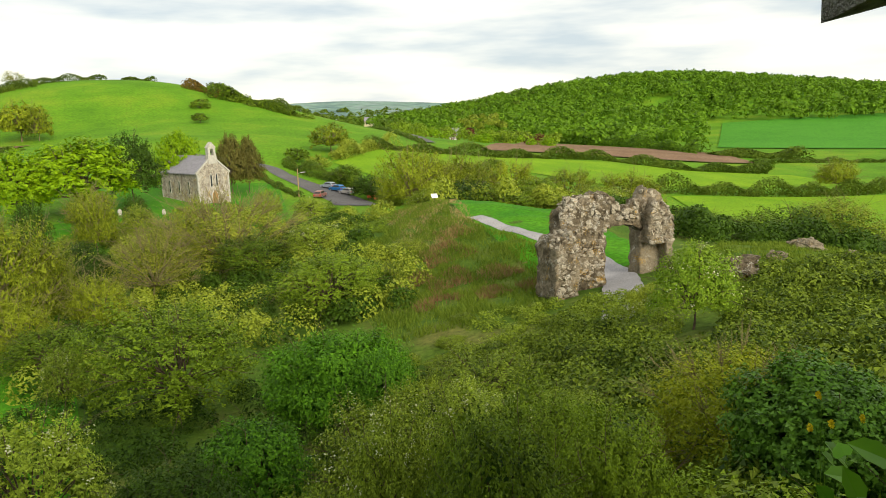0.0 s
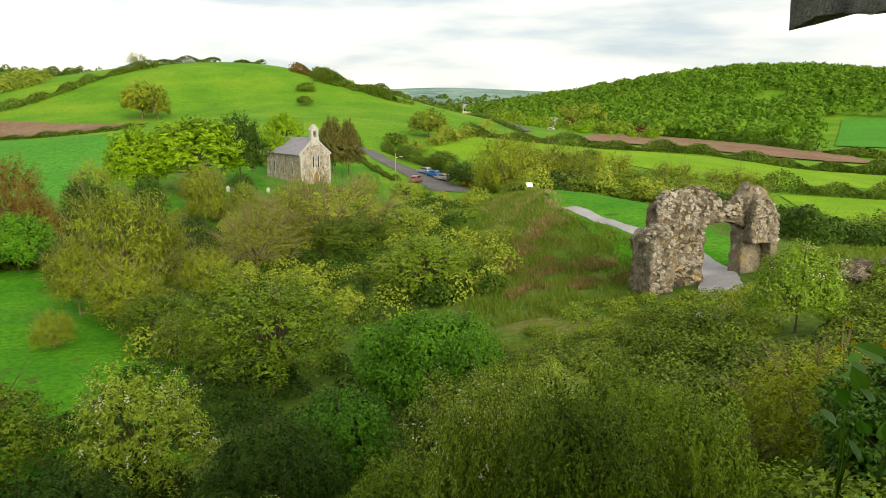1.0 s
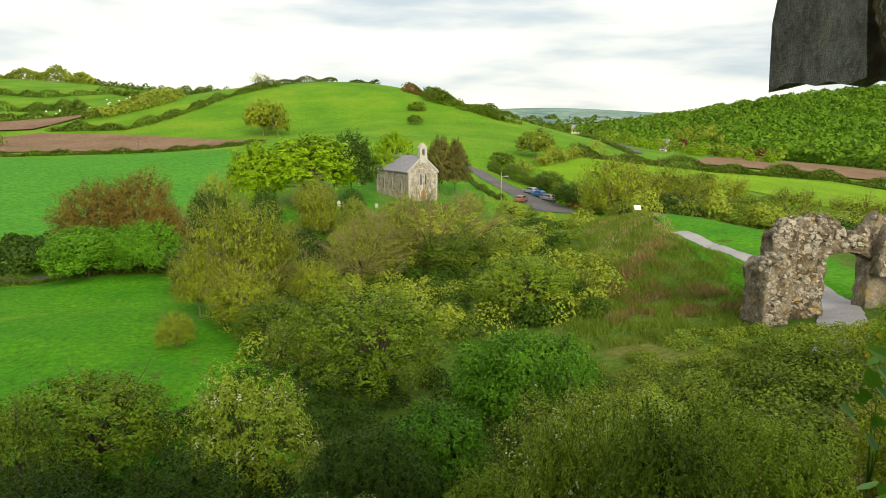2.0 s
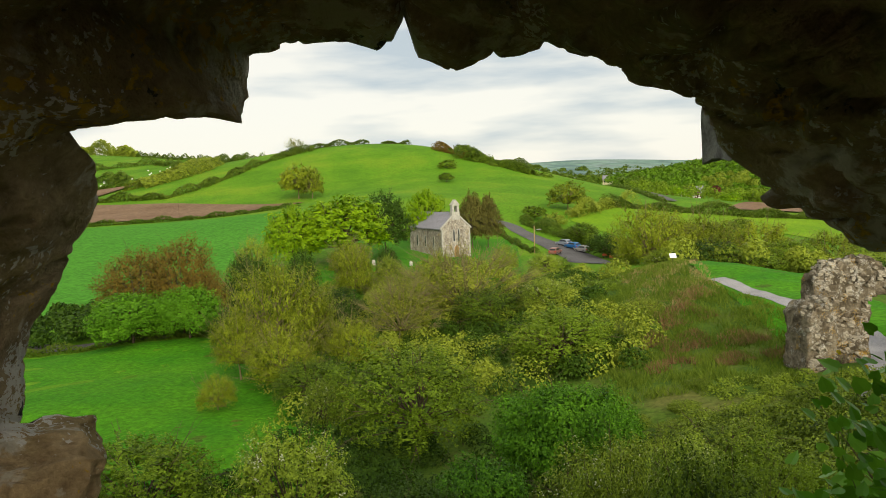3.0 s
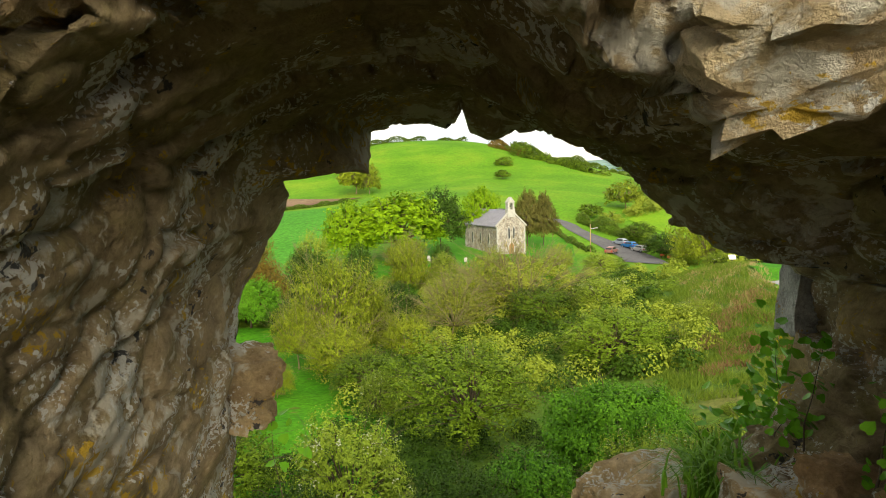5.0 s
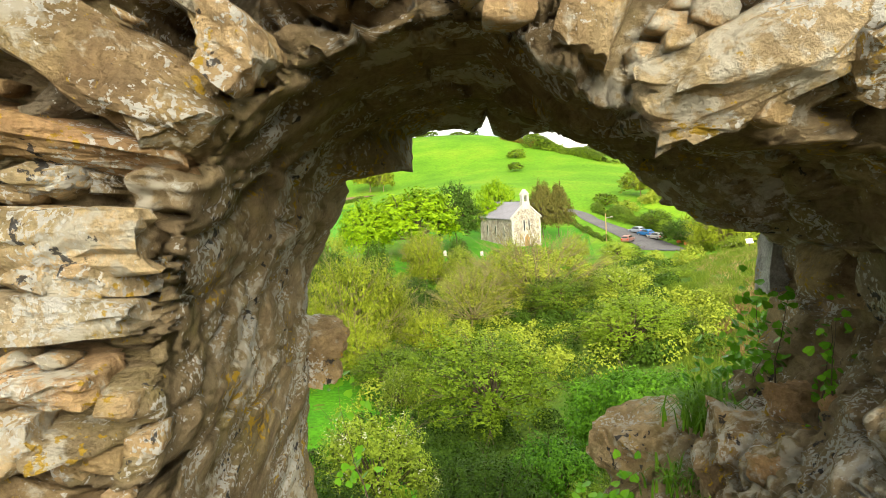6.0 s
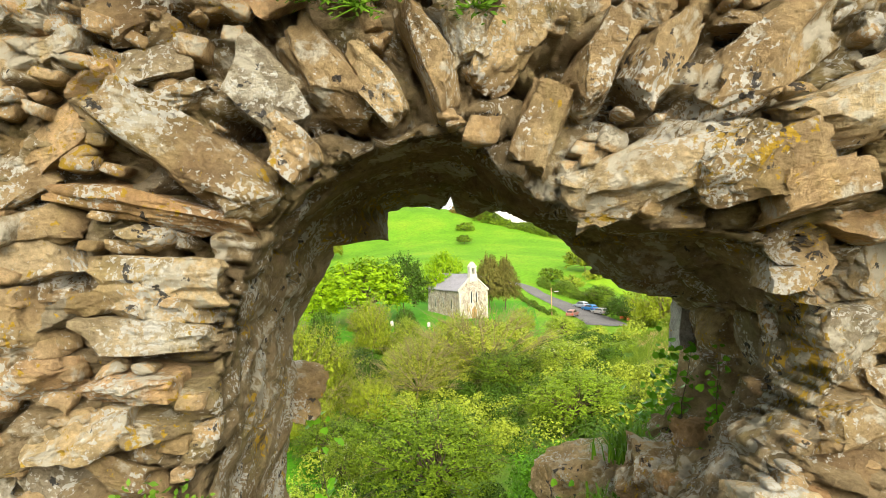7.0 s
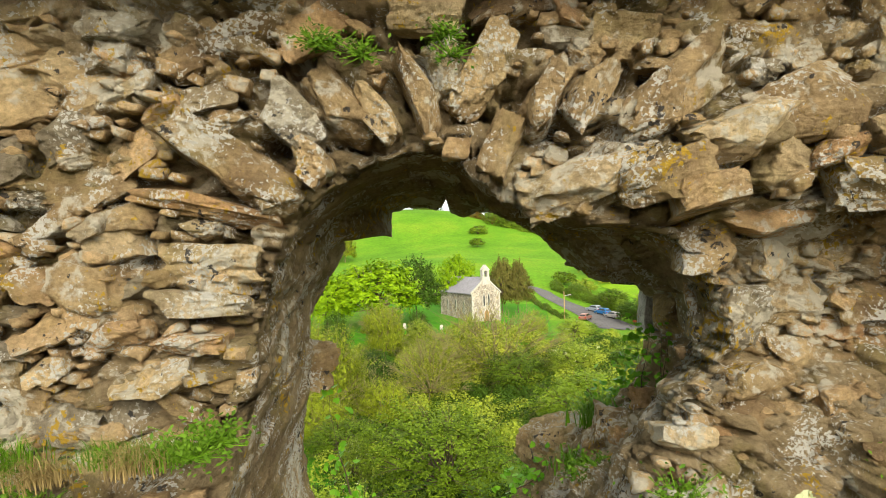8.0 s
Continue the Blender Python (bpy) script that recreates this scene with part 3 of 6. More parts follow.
    bl = mesh_np(kind + "_blossom", *leaves(pos[isf], nrm[isf] + np.array([0, 0, 1.0]), leaf * 0.75, rng, 0, 0.8)) if isf.sum() > 20 else None
    stem, fork = limb(rng, (0, 0, -0.12), (rng.normal(0, 0.02), rng.normal(0, 0.02), low + half[2] * 0.5), 0.028, 3, 0.05)
    wood, tips = list(stem), []
    ends = dome(cen * (0.62 + 0.5 * amp)[:, None]) * half + mid
    for e in ends:
        b, tip = limb(rng, fork, e, 0.008, 3, 0.12)
        wood += b; tips.append(tip)
    for _ in range(twigs):
        j = rng.integers(0, lobes)
        q = cen[j] + rng.normal(0, 0.30, 3)
        q = q / np.linalg.norm(q) * rng.uniform(0.30, 0.42)
        q[2] += shoots * rng.uniform(0.1, 0.3)
        wood += limb(rng, tips[j], tips[j] + q * half * rng.uniform(0.6, 1.15), 0.0019, 2, 0.2)[0]
    trunk = mesh_np(kind + "_trunk", *gather(wood))
    return crown, trunk, bl


KINDS = {
    # kind: seeds, plant_mesh options, name, category, label
    "haw": ((11, 12, 13), dict(twigs=60), "hawthorn_bush", "bush", "rounded green hawthorn bush with dense small leaves"),
    "may": ((21, 22), dict(twigs=60, blossom=0.07), "flowering_hawthorn", "bush", "green hawthorn bush dusted with creamy white blossom"),
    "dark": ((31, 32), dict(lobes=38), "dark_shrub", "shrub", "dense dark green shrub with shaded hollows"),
    "lime": ((41, 42), dict(lobes=70, stand=(0.12, 0.28), twigs=10), "sycamore_tree", "tree", "broad sycamore tree with fresh lime-green foliage"),
    "pale": ((51, 52), dict(lobes=34, bare=0.25, twigs=110, tuft=0.04, shoots=0.6), "pale_shrub", "shrub", "loose pale yellow-green shrub in young leaf"),
    "olive": ((61, 62, 63), dict(lobes=60, twigs=150, tuft=0.035, droop=-2.2, slim=0.28, shoots=1.0, bare=0.1), "willow_tree", "tree", "tall olive-yellow willow with many thin upright twigs"),
    "twig": ((71, 72), dict(lobes=50, twigs=620, tuft=0.05, slim=0.35, bare=0.62, shoots=0.9, droop=-1.0), "budding_ash_tree", "tree", "half-bare ash tree with pale brown twigs and first leaves"),
    "bronze": ((81, 82), dict(lobes=44), "bronze_tree", "tree", "bronze-brown leaved tree at the meadow edge"),
    "conifer": ((91,), dict(lobes=64, slim=0.35, droop=-1.2, cone=0.5, twigs=10), "conifer_tree", "tree", "brownish dark green conifer beside the church"),
    "lush": ((101, 102), dict(lobes=34, tuft=0.045, stand=(0.12, 0.44)), "elder_bush", "bush", "lush bright green elder bush with broad leaves"),
    "elder": ((111,), dict(lobes=30, bare=0.35, twigs=90, tuft=0.045, blossom=0.06), "young_elder_tree", "tree", "airy young tree with pale green leaves before the gateway"),
    "thorn": ((121,), dict(lobes=30, twigs=420, bare=0.35, tuft=0.04, shoots=0.5), "thorn_bush", "bush", "yellow-green thorn bush with bare orange-brown branches"),
    "bramble": ((131, 132), dict(lobes=60, form=(0.5, 0.5, 0.30), twigs=30), "bramble_thicket", "bramble", "low tangled bramble thicket with dull green leaves"),
    "ivy": ((141,), dict(lobes=40, form=(0.5, 0.5, 0.42), slim=0.8, twigs=20), "ivy_thicket", "ivy", "dense dark glossy ivy over an old stump"),
}
# leaves to a plant and their size, by how far off it stands
GRAIN = {"near": (24000, 0.0089, 3), "middle": (14500, 0.0094, 3), "church": (9000, 0.0130, 3), "far": (2600, 0.026, 3)}
BROAD = {"lush": 1.5, "lime": 1.25, "olive": 1.35, "conifer": 1.3, "ivy": 1.3, "elder": 1.3}
PLANTS = {}


def sow(kind, x, y, top, width, which=0):
    tier = "near" if y < 20 else "middle" if y < 88 else "church" if y < 180 else "far"
    key = (kind, which % len(KINDS[kind][0]), tier)
    name, category, label = KINDS[kind][2:]
    g = height(x, y)
    tall = max(top - g, 0.62 * width)
    g = min(g, top - tall + 0.15)
    spin = Matrix.Rotation(radians((which * 137 + x * 31) % 360), 4, "Z")
    m = Matrix.Translation((x, y, g - 0.1)) @ spin
    size = (width * 1.06, width * 1.06, tall + 0.1)
    if key not in PLANTS:
        opt = dict(KINDS[kind][1])
        count, leaf, corners = GRAIN[tier]
        opt.update(count=count, leaf=leaf * BROAD.get(kind, 1.0), corners=corners)
        if tier == "far":
            opt["twigs"] = opt.get("twigs", 40) // 8
        crown, trunk, bl = plant_mesh(kind, KINDS[kind][0][key[1]], **opt)
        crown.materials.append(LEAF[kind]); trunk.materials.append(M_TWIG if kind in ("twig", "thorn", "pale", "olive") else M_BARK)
        if bl:
            bl.materials.append(M_BLOSSOM)
        ob = new(name)
        part("trunk", trunk, None, ob); part("crown", crown, None, ob)
        if bl:
            part("blossom", bl, None, ob, "creamy white blossom")
        tagged(ob, label, category, group=name.replace("_", " ") + "s")
        ob.matrix_basis = m
        ob.scale = size
        PLANTS[key] = ob
        return ob
    ob = copy_thing(PLANTS[key], m)
    ob.scale = size
    return ob


PLANTS_VALLEY = [
    ("bronze", -25.6, 82.0, -4.6, 8.6),
    ("bronze", -31.2, 84.0, -5.6, 9.0),
    ("bronze", -22.3, 80.0, -8.5, 5.4),
    ("pale", -20.7, 98.0, -6.1, 6.6),
    ("dark", -19.9, 92.0, -7.8, 5.9),
    ("dark", -13.7, 96.0, -7.8, 4.4),
    ("twig", 6.9, 82.0, -7.6, 16.4),
    ("olive", 2.4, 84.0, -9.3, 10.0),
    ("olive", 67.5, 92.0, -8.8, 11.5),
    ("olive", 61.2, 98.0, -8.4, 9.3),
    ("haw", 54.0, 96.0, -8.9, 8.8),
    ("dark", 40.9, 92.0, -8.6, 9.5),
    ("haw", 44.2, 88.0, -9.2, 9.5),
    ("may", 36.7, 100.0, -10.2, 4.0),
    ("dark", 39.1, 96.0, -10.4, 7.1),
    ("pale", 5.3, 100.0, -9.0, 4.2),
    ("olive", -7.0, 96.0, -7.1, 6.7),
    ("pale", -2.3, 100.0, -9.6, 4.7),
    ("olive", 0.7, 80.0, -10.1, 7.7),
]
PLANTS_HOLLOW = [
    ("lush", -29.1, 76.0, -9.8, 8.8),
    ("lush", -23.0, 76.0, -9.4, 7.0),
    ("dark", -16.5, 71.0, -11.2, 6.0),
    ("olive", -9.6, 55.0, -10.4, 7.0),
    ("haw", -6.6, 50.0, -11.4, 6.2),
    ("olive", -11.3, 62.0, -5.9, 8.9),
    ("olive", -13.6, 58.0, -9.0, 5.3),
    ("olive", -13.4, 50.0, -12.5, 3.1),
    ("twig", -0.8, 72.0, -9.7, 8.5),
    ("dark", -7.1, 74.0, -9.9, 6.3),
    ("haw", 8.7, 74.0, -10.6, 8.4),
    ("may", 14.6, 72.0, -9.7, 6.5),
    ("haw", 21.5, 74.0, -10.1, 10.5),
    ("pale", 20.4, 60.0, -10.1, 4.1),
    ("haw", 12.2, 54.0, -9.4, 8.7),
    ("olive", -4.4, 60.0, -10.3, 5.6),
    ("dark", 88.4, 78.0, -14.2, 22.7),
    ("haw", 72.6, 72.0, -13.2, 13.6),
    ("pale", 92.7, 76.0, -12.7, 13.8),
    ("haw", 52.8, 62.0, -9.4, 9.9),
    ("dark", 79.7, 60.0, -15.2, 11.7),
    ("may", 52.0, 78.0, -8.9, 11.1),
    ("olive", -9.1, 66.0, -8.3, 7.2),
]
PLANTS_CHURCH = [
    ("lime", -11.2, 128.0, -0.5, 19.5),
    ("lime", -19.2, 124.0, -2.4, 11.2),
    ("dark", -3.4, 135.0, -0.9, 9.9),
    ("lime", 4.5, 146.0, -0.7, 9.1),
    ("conifer", 14.6, 152.0, -1.6, 9.0),
    ("conifer", 18.2, 154.0, -2.2, 8.0),
    ("olive", -8.4, 108.0, -7.6, 7.9),
    ("dark", -2.5, 106.0, -8.9, 4.0),
    ("olive", 37.9, 108.0, -4.4, 11.3),
    ("olive", 48.7, 114.0, -5.8, 11.6),
    ("olive", 57.9, 112.0, -7.6, 11.0),
    ("olive", 43.7, 112.0, -6.9, 10.1),
    ("dark", 42.7, 150.0, -11.8, 7.6),
    ("may", 45.8, 140.0, -12.5, 7.3),
    ("pale", 36.7, 116.0, -10.9, 5.0),
    ("haw", 24.7, 118.0, -12.9, 7.6),
    ("pale", 15.8, 112.0, -9.9, 5.1),
    ("may", 21.6, 108.0, -11.1, 6.0),
    ("olive", 183.1, 150.0, -14.6, 13.6),
]
PLANTS_SLOPE = [
    ("haw", 0.4, 39.0, -8.2, 8.7),
    ("may", -5.2, 43.0, -11.1, 2.4),
    ("haw", -11.4, 30.0, -9.3, 7.5),
    ("haw", -11.6, 24.0, -8.2, 3.5),
    ("may", -4.2, 26.0, -8.1, 5.3),
    ("lush", 6.9, 29.0, -8.0, 4.3),
    ("lush", 8.2, 27.0, -8.3, 2.8),
    ("lush", 2.5, 22.0, -8.0, 3.5),
    ("bramble", 11.7, 25.0, -6.7, 5.3),
    ("bramble", 8.8, 24.0, -6.9, 3.1),
    ("elder", 20.8, 24.0, -4.5, 4.1),
    ("lush", 6.4, 31.0, -8.6, 5.0),
    ("lush", 8.2, 30.0, -8.3, 4.1),
]
PLANTS_NEAR = [
    ("may", 6.6, 14.5, -5.0, 2.9),
    ("may", 7.2, 17.5, -6.2, 2.6),
    ("haw", 6.4, 11.2, -3.9, 2.2),
    ("may", 5.6, 19.0, -7.2, 2.8),
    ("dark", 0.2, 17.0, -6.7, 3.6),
    ("may", 4.4, 14.0, -4.8, 3.4),
    ("haw", 2.2, 11.0, -4.7, 2.1),
    ("bramble", 10.2, 17.0, -6.2, 3.6),
    # darker leaves picked here put the near slope's shade into their colour
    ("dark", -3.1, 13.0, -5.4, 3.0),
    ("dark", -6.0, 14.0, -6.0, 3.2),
    ("may", -0.1, 10.0, -4.5, 2.1),
    ("haw", 4.1, 9.0, -3.2, 1.6),
    ("thorn", 9.7, 10.5, -3.6, 3.0),
    ("ivy", 9.2, 8.0, -2.6, 2.9),
    ("haw", 3.7, 7.5, -2.3, 1.8),
    ("haw", 5.4, 8.0, -2.8, 1.7),
    ("may", 3.1, 9.5, -3.0, 1.7),
]
PLANTS_HILL = [
    ("twig", -62.0, 420.0, 27.5, 12.0),
    ("olive", 52.1, 225.0, -1.1, 13.5),
    ("haw", 37.9, 205.0, -7.6, 8.0),
    ("pale", 41.3, 195.0, -9.4, 7.7),
    ("haw", 42.8, 170.0, -10.7, 8.4),
    ("olive", -42.5, 290.0, 10.3, 19.0),
    ("olive", -36.4, 285.0, 7.6, 10.2),
    ("haw", 20.6, 335.0, 10.1, 9.4),
    ("haw", 31.1, 375.0, 19.2, 15.9),
    ("haw", 39.2, 355.0, 13.0, 15.5),
    ("haw", 44.1, 345.0, 8.7, 10.2),
    ("haw", 18.0, 300.0, 3.7, 7.1),
    ("haw", 62.6, 330.0, 3.5, 15.3),
    ("haw", 52.0, 325.0, 1.2, 7.4),
]
for n, row in enumerate(PLANTS_NEAR + PLANTS_SLOPE + PLANTS_HOLLOW + PLANTS_VALLEY + PLANTS_CHURCH + PLANTS_HILL):
    sow(*row, which=n)



# ---- the castle wall with its ragged opening ----
FRONT_RIM = [(-0.20, -0.62), (-0.19, 0.0), (-0.13, 0.28), (-0.12, 0.43), (-0.09, 0.54), (-0.03, 0.69), (0.12, 0.83), (0.32, 0.90), (0.42, 0.90), (0.466, 0.845),
             (0.56, 0.765), (0.64, 0.72), (0.80, 0.69), (1.02, 0.66), (1.14, 0.56), (1.18, 0.34), (1.04, 0.20), (0.90, 0.02), (0.74, -0.24), (0.35, -0.68)]
MID_RIM = [(-0.20, -0.65), (-0.21, 0.0), (-0.18, 0.20), (-0.18, 0.44), (-0.10, 0.57), (-0.07, 0.72), (0.10, 0.85), (0.32, 0.91), (0.45, 0.89), (0.56, 0.84), (0.645, 0.80), (0.73, 0.755),
           (0.80, 0.715), (0.903, 0.618), (0.975, 0.537), (1.06, 0.472), (1.18, 0.46), (1.30, 0.46), (1.40, 0.36), (1.29, 0.06), (1.06, -0.14), (0.80, -0.40), (0.4, -0.74)]
BACK_RIM = [(-0.2, -0.65), (-0.26, -0.06), (-0.27, 0.12), (-0.26, 0.227), (-0.23, 0.37), (-0.17, 0.472), (-0.11, 0.562), (-0.030, 0.681), (0.162, 0.707), (0.157, 0.833), (0.231, 0.848), (0.323, 0.862), (0.375, 0.847), (0.404, 0.858), (0.428, 0.893), (0.446, 0.835),
            (0.516, 0.806), (0.6, 0.82), (0.7, 0.822), (0.82, 0.79), (0.96, 0.79), (1.13, 0.77), (1.16, 0.6), (1.22, 0.53), (1.34, 0.46), (1.42, 0.2), (1.3, 0.0), (1.12, -0.18), (0.82, -0.44), (0.4, -0.75)]
HC = (0.50, 0.42)
DEEP = 1.38


def rim_radius(rim, ang):
    p = np.array(rim) - np.array(HC)
    a, r = np.arctan2(p[:, 1], p[:, 0]), np.hypot(p[:, 0], p[:, 1])
    o = np.argsort(a); a, r = a[o], r[o]
    return np.interp(ang, np.r_[a[-1] - 2 * np.pi, a, a[0] + 2 * np.pi], np.r_[r[-1], r, r[0]])


def craggy(p, amp):
    """Broken masonry: lumps set forward and back, undercut ledges, sharp steps and fine roughness."""
    v = Vector((p[0] * 0.72, p[1] * 0.9, p[2] * 1.35))
    w = v + noise.noise_vector(v * 4.0) * 0.10 + noise.noise_vector(v * 14.0) * 0.022
    d, pts = noise.voronoi(w * 6.2)
    d2, pts2 = noise.voronoi(w * 17.0)
    gap = math.exp(-((d[1] - d[0]) / 0.10) ** 2)
    gap2 = math.exp(-((d2[1] - d2[0]) / 0.12) ** 2)
    ledge = (w.z * 6.2 - pts[0].z) * 0.22
    lump = (noise.cell(pts[0] * 7.3) - 0.5) * 0.8 + (0.5 - d[0]) * 0.5 + ledge - 0.55 * gap
    small = (noise.cell(pts2[0] * 5.1) - 0.5) * 0.40 + (0.5 - d2[0]) * 0.3 - 0.22 * gap2
    return amp * (lump + small + noise.fractal(v * 13.0, 0.9, 2.0, 4) * 0.30)


def bulge(x, z):
    """How far the masonry leans out over the arch."""
    return 0.11 * math.exp(-((x - 0.96) / 0.34) ** 2 - ((z - 0.93) / 0.26) ** 2) + 0.17 * math.exp(-((x - 1.55) / 0.42) ** 2 - ((z - 0.86) / 0.20) ** 2)


NA = 660
ang = np.linspace(-np.pi, np.pi, NA, endpoint=False)
rf, rm, rb = (rim_radius(rim, ang) for rim in (FRONT_RIM, MID_RIM, BACK_RIM))
ca, sa = np.cos(ang), np.sin(ang)
# the wall is thicker by the grey slab, and broken back over the ledge
deep_at = DEEP + 0.12 * np.exp(-((HC[0] + rb * ca - 1.16) / 0.15) ** 2 - ((HC[1] + rb * sa - 0.72) / 0.22) ** 2)
deep_at -= 0.23 * np.exp(-((HC[0] + rb * ca - 0.02) / 0.16) ** 2 - ((HC[1] + rb * sa - 0.69) / 0.06) ** 2)
SQ = 1 / np.maximum(np.abs(ca), np.abs(sa))
rings = []
for s in np.r_[np.linspace(5.2, 1.45, 8)[:-1], np.linspace(1.45, 0.0, 104)]:
    rings.append((rf + s * (0.35 + 0.65 * np.minimum(SQ, 1.3)), np.full(NA, -0.01 * s), 0))
for s in np.linspace(0.02, 1.0, 72):
    w = min(1.0, s / 0.80)
    w = w * w * (3 - 2 * w)
    w2 = max(0.0, (s - 0.80) / 0.20)
    w2 = w2 * w2 * (3 - 2 * w2)
    rings.append(((rf * (1 - w) + rm * w) * (1 - w2) + rb * w2, s * deep_at, 1))
for s in np.r_[np.linspace(0.05, 0.5, 8), np.linspace(0.8, 5.2, 8)]:
    rings.append((rb + s * (0.35 + 0.65 * np.minimum(SQ, 1.3)), DEEP + (deep_at - DEEP) * max(0.0, 1 - s / 0.5), 2))
vs = []
for k, (r, yy, zone) in enumerate(rings):
    x, z = HC[0] + r * ca, HC[1] + r * sa
    for i in range(NA):
        q = (x[i], yy[i], max(z[i], -4.2 if zone == 2 else -1.6))
        if zone == 1:
            deep = yy[i] / DEEP
            left = ca[i] < -0.4
            top = min(1.0, max(0.0, (sa[i] - 0.1) * 3))
            c = craggy(q, (0.017 if left else 0.045 * min(1, 0.45 + deep) * (1 - 0.5 * top * deep)) * (1 - 0.45 * max(0, deep - 0.55) / 0.45)) + 0.004 + 0.032 * deep
            vs.append((q[0] - ca[i] * c, q[1], q[2] - sa[i] * c))
        else:
            c = craggy(q, 0.088 if zone == 0 else 0.09)
            # the masonry bulges over the arch on one side, and an uneven ledge juts above
            jut = 0.0
            if zone == 0:
                jut = bulge(q[0], q[2]) + 0.46 / (1 + math.exp(-(q[2] - 1.36 - 0.03 * math.sin(q[0] * 6)) * 40))
                jut += 0.34 / (1 + math.exp((q[2] + 0.06 + 0.1 * math.sin(q[0] * 3)) * 14)) * (1 if q[0] < -0.15 or q[0] > 1.5 else 0.3)
                jut -= 0.32 * math.exp(-((q[0] - 1.45) / 0.42) ** 2 - ((q[2] - 0.44) / 0.24) ** 2)
            vs.append((q[0], q[1] + (-c - jut if zone == 0 else 0.4 * c), q[2]))
nrg = len(rings)
ii, jj = np.meshgrid(np.arange(nrg - 1), np.arange(NA), indexing="ij")
wq = np.stack([ii * NA + jj, ii * NA + (jj + 1) % NA, (ii + 1) * NA + (jj + 1) % NA, (ii + 1) * NA + jj], -1).reshape(-1, 4)
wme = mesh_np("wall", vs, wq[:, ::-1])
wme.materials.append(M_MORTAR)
castle_wall = tagged(part("wall_castle", wme, None), "thick ruined castle wall of rough limestone rubble with a ragged arched opening", "wall", kind="structure")


# unseen walls added behind the view; they hold low sky light off the soffit
bm = bmesh.new()
for x0, x1, y0, y1 in ((-10, 10, -11.2, -10), (-11.2, -10, -11.2, 0.4), (10, 11.2, -11.2, 0.4)):
    box(bm, x0, x1, y0, y1, -1.8, 1.4)
bmesh.ops.subdivide_edges(bm, edges=bm.edges[:], cuts=12, use_grid_fill=True)
for v in bm.verts:
    v.co += noise.noise_vector(v.co * 0.7) * 0.35
tagged(part("wall_yard", bm, M_RUIN), "unseen rough stone walls added behind to cut low sky light", "wall", kind="structure")


# ---- stones of the castle wall ----
def stone_mesh(name, seed, cuts=2, rough=0.10, round_=0.35, crag=0.0, skew=0.35):
    """An irregular block about one metre each way, with chipped corners and broken faces."""
    rng = np.random.default_rng(seed)
    bm = bmesh.new()
    bmesh.ops.create_cube(bm, size=1.0)
    bmesh.ops.subdivide_edges(bm, edges=bm.edges[:], cuts=cuts, use_grid_fill=True)
    shear = rng.uniform(-skew, skew, 4)
    for v in bm.verts:
        p = np.array(v.co)
        q = p / (np.linalg.norm(p) + 1e-9) * 0.62
        p = p * (1 - round_) + q * round_
        n = noise.noise_vector(Vector(p * 2.1 + seed))
        p += np.array(n) * rough * 1.8 + rng.normal(0, rough * 0.12, 3)
        if crag:
            w = Vector(p * 3.1 + seed * 3.1)
            dist, cells = noise.voronoi(w)
            p *= 1 + crag * 1.5 * (noise.cell(cells[0] * 9.7) - 0.5) + crag * 1.1 * noise.fractal(w * 2.0, 0.8, 2.0, 4)
        p[0] += shear[0] * p[2] * 0.6
        p[2] += shear[1] * p[0] * 0.5
        p[0] *= 1 + shear[2] * p[2]
        p[1] += shear[3] * p[0] * 0.35
        v.co = p
    me = bpy.data.meshes.new(name)
    bm.to_mesh(me)
    bm.free()
    return me


def block_mesh(name, seed, cuts=7, chips=10, fine=0.026):
    """A quarried block: faces split flat and a little out of true, corners knocked off, skin pitted."""
    rng = np.random.default_rng(seed)
    bm = bmesh.new()
    bmesh.ops.create_cube(bm, size=1.0)
    bmesh.ops.subdivide_edges(bm, edges=bm.edges[:], cuts=cuts, use_grid_fill=True)
    co = np.array([v.co[:] for v in bm.verts])
    for k in range(chips):
        if k < 5:
            n = np.zeros(3); n[k % 3] = rng.choice([-1, 1]); n += rng.normal(0, 0.22, 3); d = rng.uniform(0.38, 0.46)
        else:
            n = rng.choice([-1, 1], 3) * rng.uniform(0.25, 1.0, 3); d = rng.uniform(0.40, 0.54)
        n /= np.linalg.norm(n)
        co -= n * np.maximum(co @ n - d, 0)[:, None]
    for v, p in zip(bm.verts, co):
        q = Vector(p)
        w = q + Vector((seed * 1.7, 0, 0))
        dist, cells = noise.voronoi(w * 2.6)
        flake = (noise.cell(cells[0] * 6.1) - 0.5) * 0.10
        v.co = q * (1 + flake) + noise.noise_vector(w * 2.2) * 0.035 + noise.noise_vector(w * 6) * fine * 1.3 + noise.noise_vector(w * 15) * fine
    me = bpy.data.meshes.new(name)
    bm.to_mesh(me)
    bm.free()
    return me


STONES = [block_mesh("stone", 40 + i) for i in range(14)]
for me in STONES:
    me.materials.append(M_WALL)
RUIN_STONES = [block_mesh("stone", 90 + i, 2, 8, 0.03) for i in range(8)]
for me in RUIN_STONES:
    me.materials.append(M_RUINSTONE)


def stone(parent, which, x, y, z, sx, sy, sz, turn=0.0, name="stone", yaw=0.0, pool=STONES, tilt=0.0):
    ob = new(name, pool[which % len(pool)])
    ob.parent = parent
    ob.matrix_basis = Matrix.LocRotScale((x, y, z), Euler((radians(tilt), radians(turn), radians(yaw))), (sx, sy, sz))
    return ob


